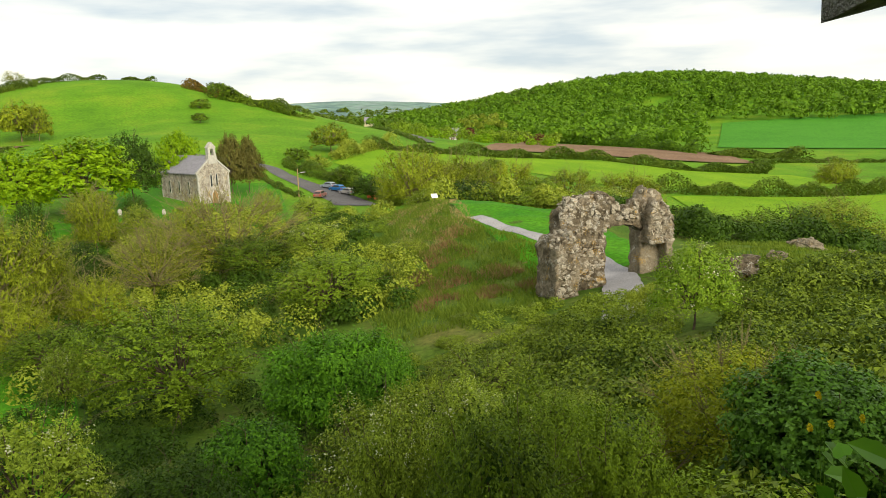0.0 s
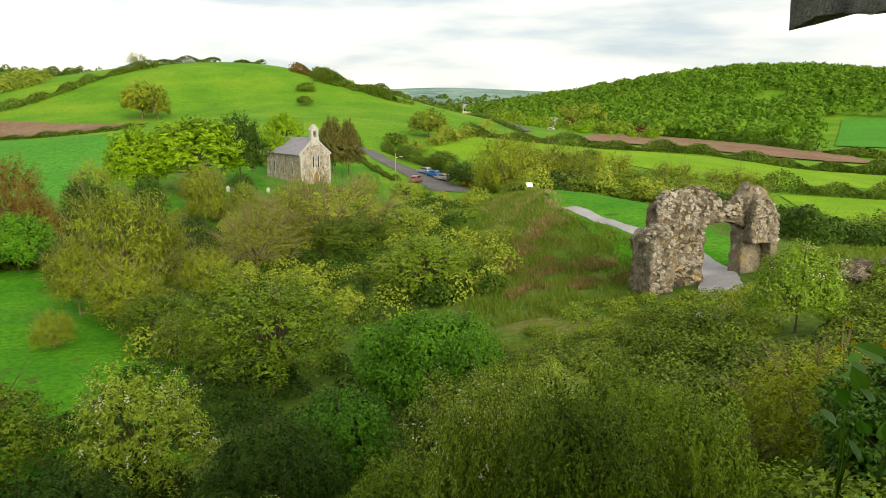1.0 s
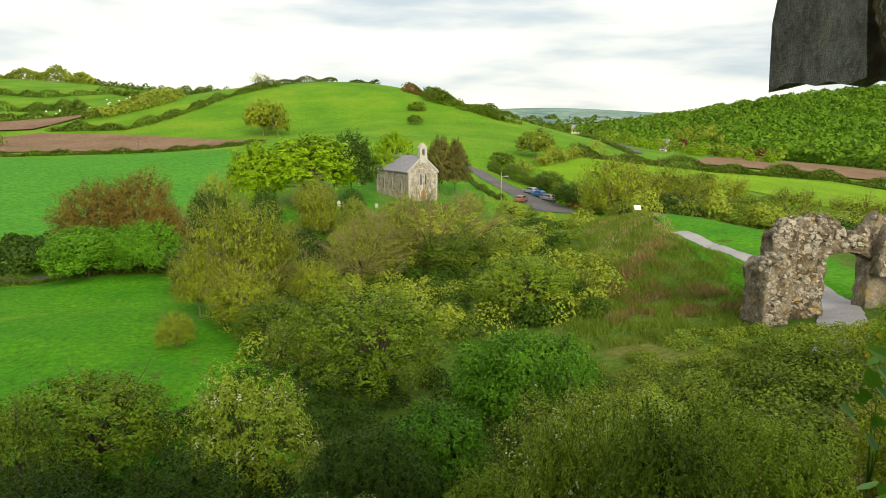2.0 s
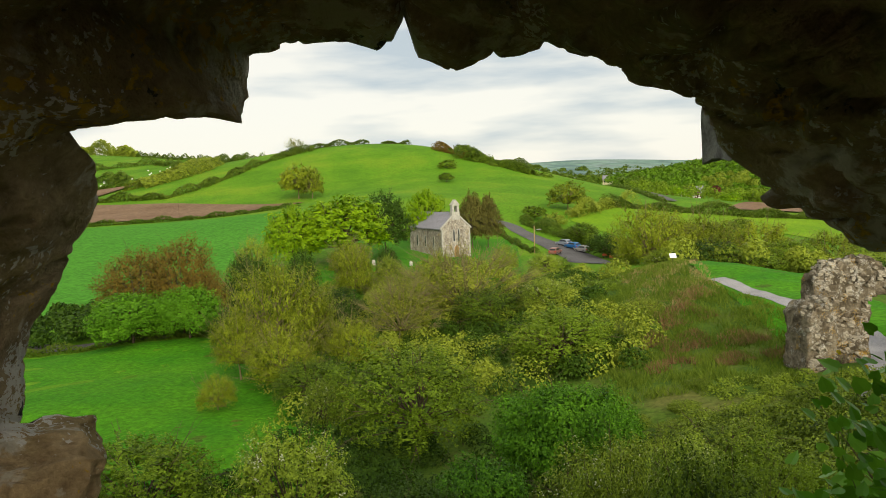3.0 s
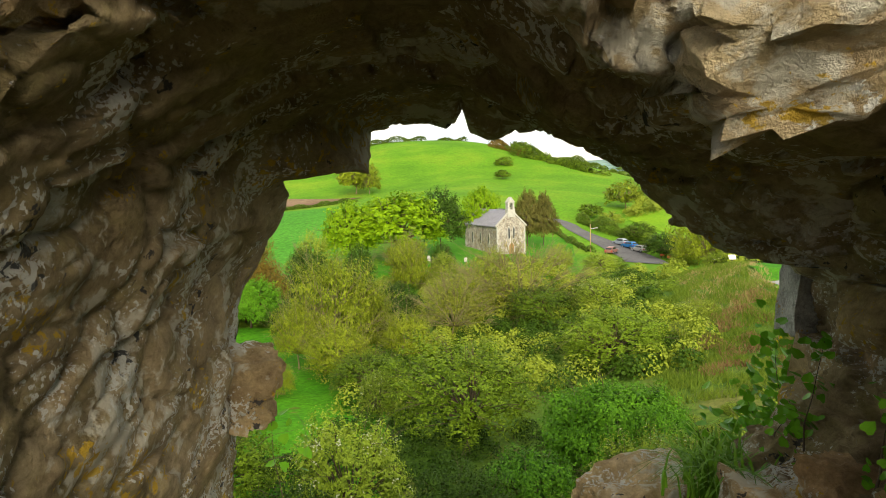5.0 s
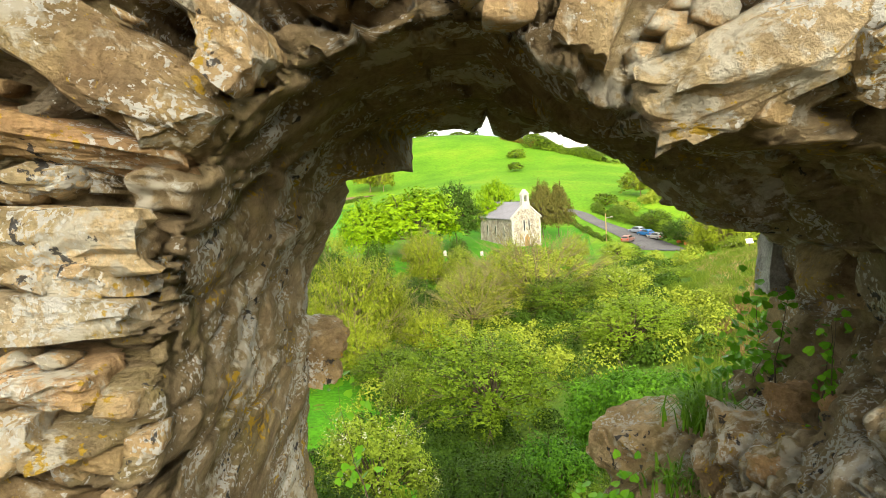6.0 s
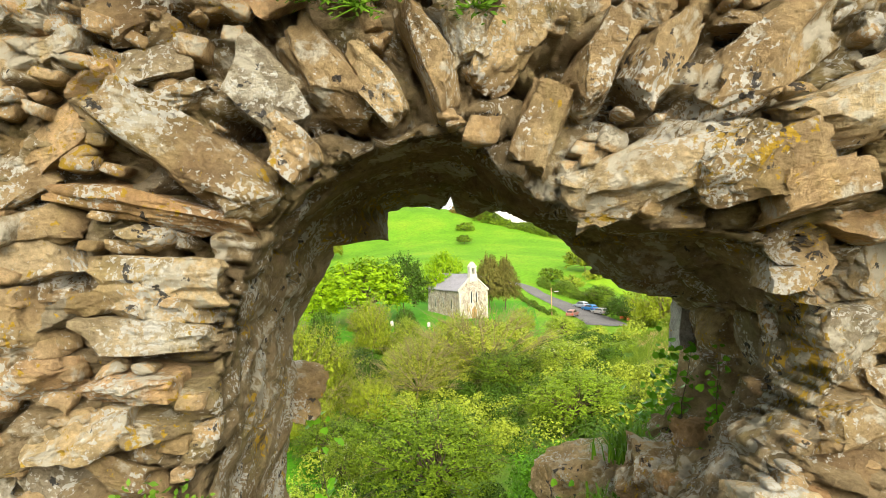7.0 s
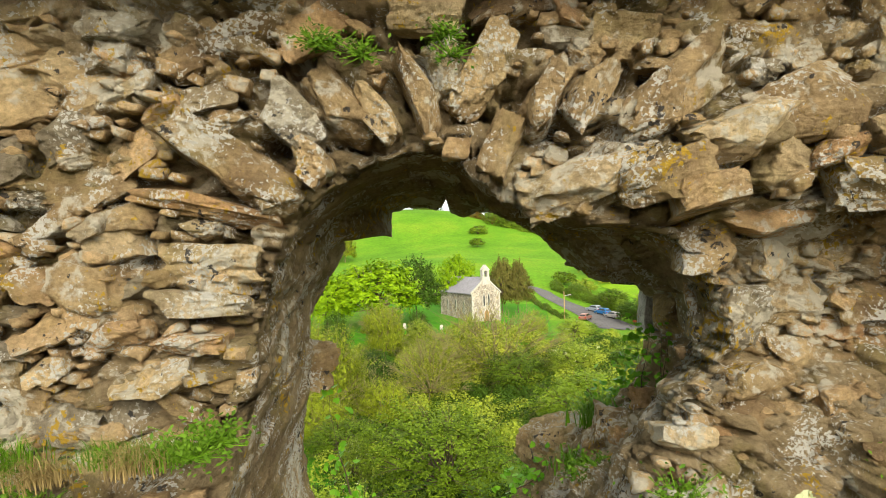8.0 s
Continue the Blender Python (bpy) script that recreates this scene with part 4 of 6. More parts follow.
# the arch ring and the largest blocks: x, z, length, breadth, lean from upright
VOUSSOIRS = [(0.115, 1.05, 0.30, 0.120, -36), (0.225, 1.01, 0.19, 0.075, -40), (0.335, 1.085, 0.28, 0.095, -24), (0.415, 1.13, 0.17, 0.10, -12),
             (0.53, 1.115, 0.30, 0.115, 30), (0.575, 0.92, 0.20, 0.10, 24), (0.675, 1.01, 0.24, 0.095, 32), (0.79, 1.03, 0.20, 0.10, 44),
             (0.80, 0.825, 0.44, 0.13, 66), (0.99, 1.02, 0.36, 0.15, 58), (0.0, 0.99, 0.22, 0.13, -44), (-0.16, 0.87, 0.40, 0.135, -57),
             (-0.25, 0.77, 0.44, 0.075, -74), (-0.24, 0.62, 0.30, 0.105, -88), (-0.06, 0.79, 0.16, 0.12, -50), (0.05, 0.88, 0.14, 0.09, -45),
             (1.20, 0.93, 0.32, 0.16, 62), (1.36, 0.98, 0.30, 0.20, 70), (0.98, 0.80, 0.26, 0.12, 70), (1.10, 0.76, 0.20, 0.10, 80),
             (-0.44, 1.27, 0.24, 0.10, -88), (1.30, 0.70, 0.26, 0.12, -86), (1.55, 0.78, 0.30, 0.14, 88), (1.16, 0.60, 0.18, 0.13, -80),
             (-0.27, 0.50, 0.30, 0.08, -88), (-0.30, 0.40, 0.22, 0.07, 86), (-0.38, 0.30, 0.26, 0.10, 84), (0.36, 1.27, 0.22, 0.10, -80), (0.62, 1.30, 0.28, 0.11, 80)]
rng = np.random.default_rng(5)
taken = []
for n, (x, z, ln, br, lean) in enumerate(VOUSSOIRS):
    stone(castle_wall, n, x, 0.062 - 0.016 * (n % 4) - bulge(x, z) + (0.14 if x > 1.1 and z < 0.75 else 0.0), z, br * 1.06, 0.22, ln * 0.98, lean, "voussoir" if n < 11 else "stone")
    for k in np.linspace(-0.4, 0.4, 4):
        taken.append((x + math.sin(radians(lean)) * ln * k, z + math.cos(radians(lean)) * ln * k, br * 0.5))


def clear_of_opening(x, z, r):
    a = math.atan2(z - HC[1], x - HC[0])
    return math.hypot(x - HC[0], z - HC[1]) > float(rim_radius(FRONT_RIM, np.array([a]))[0]) + r * 0.75


def face_out(x, z):
    """How deep a stone of the outer courses sits behind the plane of the wall."""
    out = (-0.22 if x < -0.1 or x > 1.5 else -0.06) if z < 0.05 else 0.0
    return out - bulge(x, z) + (0.24 if 1.1 < x < 1.85 and 0.22 < z < 0.66 else 0.12 if 1.1 < x < 1.8 and z <= 0.22 else 0.0)


def free_place(x, z, r, k=0.72):
    return clear_of_opening(x, z, r) and not any((x - a) ** 2 / 1.9 + (z - b) ** 2 * 1.9 < (r + c) ** 2 * k for a, b, c in taken)


count = 0
for size, tries in ((0.105, 170), (0.075, 520), (0.052, 700), (0.036, 500)):
    for _ in range(tries):
        x, z = rng.uniform(-1.05, 1.95), rng.uniform(-0.35, 1.34)
        r = size * rng.uniform(0.8, 1.2)
        if count > 262 or not free_place(x, z, r):
            continue
        count += 1
        taken.append((x, z, r * 0.62))
        flat = rng.uniform(0.34, 0.70) if x < 0.3 else rng.uniform(0.42, 0.85)
        stone(castle_wall, int(rng.integers(0, 14)), x, 0.082 - 0.055 * rng.random() + face_out(x, z), z, r * 2.7, rng.uniform(0.12, 0.20), r * 2.7 * flat,
              rng.normal(0, 11) - (18 if x < 0.1 and z > 0.6 else 0), "stone", rng.normal(0, 9), STONES, rng.normal(-6, 9))

# the small rubble packed between them
PACK = [block_mesh("packing", 140 + i, 2, 9, 0.03) for i in range(5)]
packs = []
for me in PACK:
    co = np.array([v.co for v in me.vertices]); fa = np.array([tuple(f.vertices) for f in me.polygons])
    packs.append((co, fa))
    bpy.data.meshes.remove(me)
cv, cf, base_i, rc = [], [], 0, np.random.default_rng(17)
for _ in range(2600):
    x, z = rc.uniform(-1.05, 1.95), rc.uniform(-0.3, 1.34)
    r = rc.uniform(0.010, 0.030)
    if len(cv) > 620 or not free_place(x, z, r, 0.8):
        continue
    taken.append((x, z, r * 0.6))
    co, fa = packs[int(rc.integers(0, 5))]
    t = rc.normal(0, 0.3)
    q = co * np.array([r * 2.8, 0.09, r * 2.8 * rc.uniform(0.4, 0.8)])
    q = np.c_[q[:, 0] * math.cos(t) - q[:, 2] * math.sin(t), q[:, 1], q[:, 0] * math.sin(t) + q[:, 2] * math.cos(t)]
    cf.append(fa + base_i); cv.append(q + np.array([x, 0.03 - 0.05 * rc.random() + face_out(x, z), z])); base_i += len(co)
tagged(part("packing_rubble", mesh_np("packing_rubble", np.concatenate(cv), np.concatenate(cf)), M_WALL, castle_wall), kind="stuff")

# the jutting stone in the reveal, the grey slabs of the outer face, teeth under the arch
SLAB = stone_mesh("slab", 201, 5, 0.045, 0.05, 0.03, 0.05); SLAB.materials.append(M_GREYSLAB)
for x, y, z, sx, sy, sz, lean in ((1.45, 1.43, 0.325, 0.20, 0.12, 0.24, 2), (1.175, 1.62, 0.775, 0.20, 0.22, 0.31, -3)):
    stone(castle_wall, 0, x, y, z, sx, sy, sz, lean, "slab", 0, [SLAB])
for n, (x, y, z, sx, sz, lean) in enumerate(((1.36, 0.95, 0.60, 0.24, 0.2, -6), (1.36, 0.75, 0.52, 0.24, 0.18, 0),
                                            (1.44, 1.3, 0.12, 0.22, 0.2, 4), (1.36, 0.95, 0.34, 0.2, 0.16, 0), (1.46, 1.05, 0.2, 0.2, 0.22, 9), (1.34, 0.6, 0.36, 0.22, 0.2, -5),
                                            (1.30, 0.42, 0.22, 0.24, 0.18, 6), (1.26, 0.22, 0.40, 0.2, 0.2, 0))):
    stone(castle_wall, n + 4, x, y, z, sx, 0.26, sz, lean, "stone")
# boulders of the broken sill
BOULDERS = [stone_mesh("boulder", 520 + i, 14, 0.08, 0.34, 0.055, 0.2) for i in range(6)]
for me in BOULDERS:
    me.materials.append(M_WALL)
stone(castle_wall, 2, -0.240, 1.30, 0.125, 0.26, 0.26, 0.20, 8, "projecting_stone", 20, BOULDERS)
for n, (x, y, z, sx, sy, sz, lean, yaw) in enumerate(((0.98, 1.44, -0.35, 0.36, 0.32, 0.29, -14, 20), (1.15, 0.94, -0.19, 0.32, 0.36, 0.28, 6, -10), (1.02, 0.42, -0.20, 0.30, 0.30, 0.26, -6, 25),
                                                     (0.90, 0.72, -0.44, 0.28, 0.32, 0.24, 10, 0), (1.25, 0.90, -0.04, 0.18, 0.20, 0.16, 12, 40), (1.24, 0.20, -0.06, 0.30, 0.28, 0.26, 0, 10),
                                                     (0.62, 0.9, -0.72, 0.34, 0.3, 0.22, 0, 35), (0.30, 1.1, -0.80, 0.3, 0.34, 0.2, 5, 60), (0.74, 0.2, -0.50, 0.30, 0.3, 0.26, 8, 15),
                                                     (1.30, 0.55, 0.04, 0.22, 0.24, 0.20, -8, 5), (1.12, 0.66, -0.16, 0.24, 0.24, 0.22, 14, 60), (0.92, 0.08, -0.30, 0.26, 0.26, 0.2, 4, 70))):
    tagged(stone(None, n, x, y, z, sx, sy, sz, lean, "boulder", yaw, BOULDERS), "weathered grey-brown limestone boulder on the broken sill", "boulder", group="sill boulders")


# ---- ivy, grass and weeds on the sill ----
def ivy_leaf(name):
    """One five-lobed leaf, cupped along the midrib."""
    bm = bmesh.new()
    pts = [(0, 0), (0.30, -0.10), (0.50, 0.12), (0.44, 0.34), (0.42, 0.55), (0.22, 0.74), (0, 1.0)]
    left = [(-x, y) for x, y in pts[1:-1]][::-1]
    mid = [bm.verts.new((0, y, 0)) for y in (0, 0.3, 0.6, 1.0)]
    r = [bm.verts.new((x, y, 0.16 * x)) for x, y in pts[1:-1]]
    l = [bm.verts.new((x, y, -0.16 * x)) for x, y in left[::-1]]
    for s in (r, l):
        q = [(mid[0], s[0], s[1], mid[1]), (mid[1], s[1], s[2], s[3]), (mid[1], s[3], s[4], mid[2]), (mid[2], s[4], mid[3])]
        for f in q:
            bm.faces.new(f if s is r else f[::-1])
    me = bpy.data.meshes.new(name)
    bm.to_mesh(me); bm.free()
    me.materials.append(LEAF["nearivy"])
    return me


IVY_LEAF = ivy_leaf("ivy_leaf")


def ivy(spots, label, seed):
    """Climbing stems with leaves: spots are stems as (start, end, leaves, spread)."""
    r = np.random.default_rng(seed)
    plant = tagged(new("ivy_plant"), label, "ivy")
    for a, b, count, spread in spots:
        wood, _ = limb(r, a, b, 0.006, 6, 0.12)
        part("stem", mesh_np("stem", *gather(wood)), M_BARK, plant)
        a, b = np.array(a), np.array(b)
        for k in range(count):
            p = a + (b - a) * r.random() + r.normal(0, spread, 3) * np.array([1, 0.7, 1])
            ob = new("leaf", IVY_LEAF)
            ob.parent = plant
            s = r.uniform(0.020, 0.036) * (0.75 if a[1] < 1.0 else 1.5 if b[1] > 1.9 else 1.0)
            ob.matrix_basis = Matrix.LocRotScale(p, Euler((radians(r.uniform(8, 62)), radians(r.uniform(-35, 35)), radians(r.uniform(-75, 75)))), (s, s, s))
    return plant


ivy([((1.50, 1.42, -0.20), (1.40, 1.44, 0.22), 90, 0.05), ((1.40, 1.46, -0.20), (1.34, 1.46, 0.18), 120, 0.05), ((1.34, 1.44, -0.26), (1.26, 1.46, 0.04), 120, 0.05), ((1.26, 1.40, -0.26), (1.18, 1.46, -0.08), 70, 0.05),
     ((1.36, 1.60, -0.40), (1.42, 1.70, -0.10), 60, 0.06), ((1.62, 1.60, -0.45), (1.58, 2.10, 0.0), 50, 0.06), ((1.75, 1.55, -0.30), (1.70, 2.05, 0.02), 50, 0.06)], "glossy green ivy climbing the reveal of the opening", 3)
ivy([((1.25, 1.14, -0.14), (1.29, 1.10, 0.26), 60, 0.035), ((1.18, 1.22, -0.20), (1.27, 1.2, 0.10), 45, 0.04), ((1.19, 0.66, -0.04), (1.20, 0.62, 0.34), 44, 0.024), ((1.20, 0.72, 0.0), (1.26, 0.80, 0.24), 10, 0.02)], "thin ivy stems with fresh leaves on the side of the opening", 8)
ivy([((-0.02, 1.35, -0.6), (-0.16, 1.40, -0.02), 44, 0.05), ((0.66, 1.2, -0.46), (0.86, 1.15, -0.32), 44, 0.05)], "ivy trailing over the bottom of the opening", 4)


def grass_tuft(x, y, z, count, tall, spread, mat, label, seed, lean=(0, 0), width=0.006):
    r = np.random.default_rng(seed)
    vs, fs, o = [], [], 0
    for _ in range(count):
        a = r.uniform(0, 2 * np.pi)
        base = np.array([r.normal(0, spread), r.normal(0, spread), 0])
        out = np.array([math.cos(a), math.sin(a), 0]) * r.uniform(0.15, 0.75) * tall + np.array([lean[0], lean[1], 0]) * tall
        h = tall * r.uniform(0.5, 1.0)
        sd = np.array([-math.sin(a), math.cos(a), 0]) * width * r.uniform(0.6, 1.2)
        for k in range(5):
            t = k / 4
            c = base + out * t * t + np.array([0, 0, h * (t - 0.62 * t ** 3)])
            w = sd * (1 - t * 0.95)
            vs += [c - w, c + w]
        for k in range(4):
            fs.append((o + 2 * k, o + 2 * k + 1, o + 2 * k + 3, o + 2 * k + 2))
        o += 10
    ob = part("grass_tuft", mesh_np("grass_tuft", np.array(vs), fs), mat)
    ob.location = (x, y, z)
    return tagged(ob, label, "grass", group="grass tufts")


GREEN_TUFT, DRY_TUFT = "tuft of long fresh green grass growing from the masonry", "tuft of dry straw-coloured grass on a ledge of the wall"
for n, (x, y, z, c, h, sp) in enumerate(((1.07, 1.16, -0.17, 170, 0.27, 0.04), (1.14, 1.34, -0.20, 120, 0.30, 0.05), (1.05, 1.55, -0.36, 80, 0.24, 0.08), (1.22, 1.72, -0.38, 170, 0.32, 0.06), (0.96, 1.05, -0.32, 90, 0.2, 0.05),
                                        (0.12, 0.95, -0.72, 110, 0.26, 0.09), (0.38, 1.1, -0.76, 90, 0.2, 0.09), (-0.02, 1.3, -0.62, 70, 0.26, 0.06))):
    grass_tuft(x, y, z, c, h, sp, LEAF["grass"], GREEN_TUFT, 300 + n)
for n, (x, y, z, c, h, sp, mt) in enumerate(((-0.30, -0.20, 0.13, 260, 0.15, 0.035, "grass"), (-0.36, -0.24, 0.12, 240, 0.17, 0.030, "straw"), (-0.42, -0.22, 0.14, 160, 0.13, 0.030, "grass"), (-0.70, -0.22, 0.12, 320, 0.19, 0.045, "grass"),
                                            (-0.58, -0.24, 0.10, 200, 0.16, 0.035, "straw"), (-0.80, -0.22, 0.06, 200, 0.17, 0.05, "grass"), (1.5, -0.2, -0.12, 80, 0.12, 0.05, "grass"))):
    grass_tuft(x, y, z, c, h, sp, LEAF[mt], GREEN_TUFT if mt == "grass" else DRY_TUFT, 330 + n, (0.15 if n % 2 else -0.1, -0.55), 0.0016)


def herb(name, x, y, z, count, leaf, spread, mat, label, seed, category="weed", rise=0.6):
    r = np.random.default_rng(seed)
    p = r.normal(0, spread, (count, 3)) * np.array([1, 0.6, rise])
    thing = tagged(new(name), label, category)
    wood = []
    for k in range(0, count, 5):
        wood += limb(r, (r.normal(0, spread * 0.2), 0, -spread * rise), p[k], 0.0022, 2, 0.1)[0]
    part("stem", mesh_np("stem", *gather(wood)), LEAF["grass"], thing)
    part("foliage", mesh_np("foliage", *leaves(p, np.tile((0, -0.5, 0.8), (count, 1)), leaf, r, 0.3, 0.5)), mat, thing)
    thing.location = (x, y, z)
    return thing


for n, (x, z) in enumerate(((0.12, 1.18), (0.20, 1.16), (0.42, 1.20), (0.43, 1.15), (0.16, 1.34), (0.08, 1.19))):
    herb("wall_fern", x, -0.09, z, 200, 0.0075, 0.028, LEAF["fern"], "small green spleenwort fern rooted in a wall joint", 60 + n, "fern")
for n, (x, y, z, s) in enumerate(((-0.17, -0.2, 0.20, 0.04), (-0.22, -0.22, 0.17, 0.04), (-0.62, -0.25, 0.05, 0.05), (-0.74, -0.22, 0.02, 0.05), (1.0, -0.1, -0.02, 0.05), (1.05, 0.9, -0.28, 0.06), (0.76, 1.0, -0.5, 0.07), (0.86, 0.4, -0.1, 0.04), (1.62, -0.15, 0.02, 0.05))):
    herb("wall_herb", x, y, z, 300, 0.0085, s, LEAF["fern"], "low leafy green weed growing from the masonry", 80 + n)


def flower_stalk(x, y, z, tall, heads, label, seed, colour, size, name, category="flower"):
    r = np.random.default_rng(seed)
    thing = tagged(new(name), label, category)
    for k in range(heads):
        tip = np.array([r.normal(0, 0.10 * tall), r.normal(0, 0.06 * tall), tall * r.uniform(0.72, 1.0)])
        part("stem", mesh_np("stem", *gather(limb(r, (0, 0, 0), tip, 0.0035, 5, 0.05)[0])), LEAF["grass"], thing)
        n = 26
        a = np.arange(n) * 2.4
        rr = np.sqrt(np.arange(n) / n) * size
        c = np.c_[rr * np.cos(a), rr * np.sin(a) * 0.5, rr * np.sin(a)] + tip
        part("flower_head", mesh_np("flower_head", *leaves(c, np.tile((-0.7, -1.0, 0.5), (n, 1)), size * 0.45, r, 0, 0.5)), colour, thing, "yellow flower head" if colour is M_YELLOW else "creamy flower head")
    thing.location = (x, y, z)
    return thing


M_YELLOW = leaf_material("yellow_petals", (0.74, 0.58, 0.015), (0.85, 0.70, 0.03))
flower_stalk(1.70, 2.20, -0.38, 0.46, 4, "slender yellow-flowered weed at the edge of the opening", 5, M_YELLOW, 0.0065, "yellow_hawkweed")
flower_stalk(1.20, -0.45, -0.40, 0.52, 7, "tall cream-flowered umbel weed at the foot of the wall", 6, M_BLOSSOM, 0.02, "cow_parsley")
flower_stalk(1.38, -0.42, -0.40, 0.42, 5, "tall cream-flowered umbel weed at the foot of the wall", 7, M_BLOSSOM, 0.018, "cow_parsley")


# ---- the ruined gateway ----
GX, GY, GA = 26.8, 39.3, radians(2)
gate_frame = Matrix.Translation((GX, GY, 0)) @ Matrix.Rotation(GA, 4, "Z")
gateway = tagged(new("ruined_gateway"), "ruined castle gateway of grey rubble stone with broken arch", "ruin")
gateway.matrix_basis = gate_frame


def rubble_block(name, u0, u1, top, bottom, n0, n1, seed, step=0.16, under=None):
    """Broken masonry between u0 and u1 with an uneven top; under: the underside's height."""
    nu, nn = max(3, int((u1 - u0) / step)), max(3, int(abs(n1 - n0) / step))
    nz = 30
    vs, fs, index = [], [], {}

    def vert(a, b, c):
        key = (a, b, c)
        if key not in index:
            u = u0 + (u1 - u0) * a / nu
            w = n0 + (n1 - n0) * b / nn
            lo = bottom if under is None else under(u)
            hi = top(u) - 0.25 * abs(b / nn - 0.5)
            p = Vector((u, w, lo + (hi - lo) * c / nz))
            q = noise.noise_vector(p * 1.1 + Vector((seed, 0, 0))) * 0.16 + noise.noise_vector(p * 3.7) * 0.11 + noise.noise_vector(p * 8.0) * 0.06
            index[key] = len(vs)
            vs.append(p + q)
        return index[key]

    for a in range(nu):
        for c in range(nz):
            fs.append((vert(a, 0, c), vert(a + 1, 0, c), vert(a + 1, 0, c + 1), vert(a, 0, c + 1)))
            fs.append((vert(a + 1, nn, c), vert(a, nn, c), vert(a, nn, c + 1), vert(a + 1, nn, c + 1)))
        for b in range(nn):
            fs.append((vert(a, b, nz), vert(a + 1, b, nz), vert(a + 1, b + 1, nz), vert(a, b + 1, nz)))
            fs.append((vert(a, b + 1, 0), vert(a + 1, b + 1, 0), vert(a + 1, b, 0), vert(a, b, 0)))
    for b in range(nn):
        for c in range(nz):
            fs.append((vert(0, b + 1, c), vert(0, b, c), vert(0, b, c + 1), vert(0, b + 1, c + 1)))
            fs.append((vert(nu, b, c), vert(nu, b + 1, c), vert(nu, b + 1, c + 1), vert(nu, b, c + 1)))
    return part(name, mesh_np(name, np.array([tuple(v) for v in vs]), fs), M_RUIN, gateway)


def prof(pts):
    xs, ys = [p[0] for p in pts], [p[1] for p in pts]
    return lambda u: float(np.interp(u, xs, ys)) + 0.12 * math.sin(u * 7.0) + 0.08 * math.sin(u * 17)


G0 = -10.9
left_top = prof([(-3.4, -5.8), (-3.0, -5.2), (-2.4, -4.9), (-1.6, -4.8), (0.0, -4.7)])
stub_top = prof([(-4.6, -7.5), (-4.1, -7.0), (-3.6, -6.8), (-3.0, -6.3)])
right_top = prof([(3.3, -5.3), (3.8, -4.7), (4.7, -4.9), (5.5, -6.0)])
mid_top = prof([(0.0, -4.7), (0.8, -4.9), (1.4, -5.7), (2.2, -5.8), (3.0, -5.2)])
wall_left = rubble_block("wall_left", -3.4, 0.0, left_top, G0, -0.2, 1.0, 3.0)
wall_stub = rubble_block("wall_stub", -4.6, -2.9, stub_top, G0, -1.6, 0.6, 5.0)
pier_back = rubble_block("wall_right", 3.3, 5.5, right_top, G0, 0.4, 1.5, 7.0)
pier_front = rubble_block("pier", 3.4, 5.4, prof([(3.4, -6.2), (3.9, -5.3), (4.7, -5.6), (5.4, -6.6)]), -8.3, -0.4, 0.5, 9.0)
pier_side = rubble_block("pier_side", 4.8, 5.5, prof([(4.6, -8.1), (5.4, -8.1)]), G0, -0.4, 0.5, 11.0)
lintel = rubble_block("arch", -0.1, 3.4, mid_top, -7.0, 0.3, 1.1, 13.0, 0.16, lambda u: -6.85 - 0.6 * ((u - 1.65) / 1.7) ** 2)
r = np.random.default_rng(77)
for n in range(640):
    k = r.random()
    if k < 0.42:
        u, w = r.uniform(-3.3, -0.05), -0.13
        z = r.uniform(G0 + 0.3, left_top(u) - 0.1)
        host = wall_left
    elif k < 0.58:
        u, w = r.uniform(-4.5, -3.0), -1.52
        z = r.uniform(G0 + 0.2, stub_top(u) - 0.1)
        host = wall_stub
    elif k < 0.75:
        u, w = r.uniform(3.5, 5.3), -0.33
        z = r.uniform(-8.2, right_top(u) - 0.7)
        host = pier_front
    elif k < 0.83:
        u, w = r.uniform(-3.3, 0.0), r.uniform(0.0, 0.8)
        z = left_top(u) - 0.1
        host = wall_left
    elif k < 0.90:
        u, w = r.uniform(0.1, 2.9), 0.28
        z = r.uniform(-6.6, mid_top(u) - 0.1)
        host = lintel
    elif k < 0.95:
        u, w = r.uniform(-4.5, -3.0), r.uniform(-1.5, 0.5)
        z = stub_top(u) - 0.1
        host = wall_stub
    else:
        u, w = r.uniform(3.5, 5.3), r.uniform(0.5, 1.3)
        z = right_top(u) - 0.2
        host = pier_back
    s = r.uniform(0.10, 0.34)
    stone(host, n, u, w, z, s * 1.25, 0.34, s * r.uniform(0.5, 1.0), r.normal(0, 16), "stone", r.normal(0, 16), RUIN_STONES, r.normal(0, 12))
for n, (x, y, w) in enumerate(((28.6, 29.9, 2.7), (35.0, 33.0, 1.6), (43.0, 38.0, 1.8), (42.0, 33.5, 1.2), (47.0, 41.0, 2.0))):
    heap = tagged(new("fallen_masonry", stone_mesh("fallen_masonry", 400 + n, 14, 0.15, 0.7, 0.10)), "low lump of grey fallen masonry in the grass", "rubble", group="fallen masonry")
    heap.data.materials.append(M_RUIN)
    heap.matrix_basis = Matrix.LocRotScale((x, y, height(x, y) + 0.15 * w), Euler((0, 0, n)), (w, 0.6 * w, 0.5 * w))


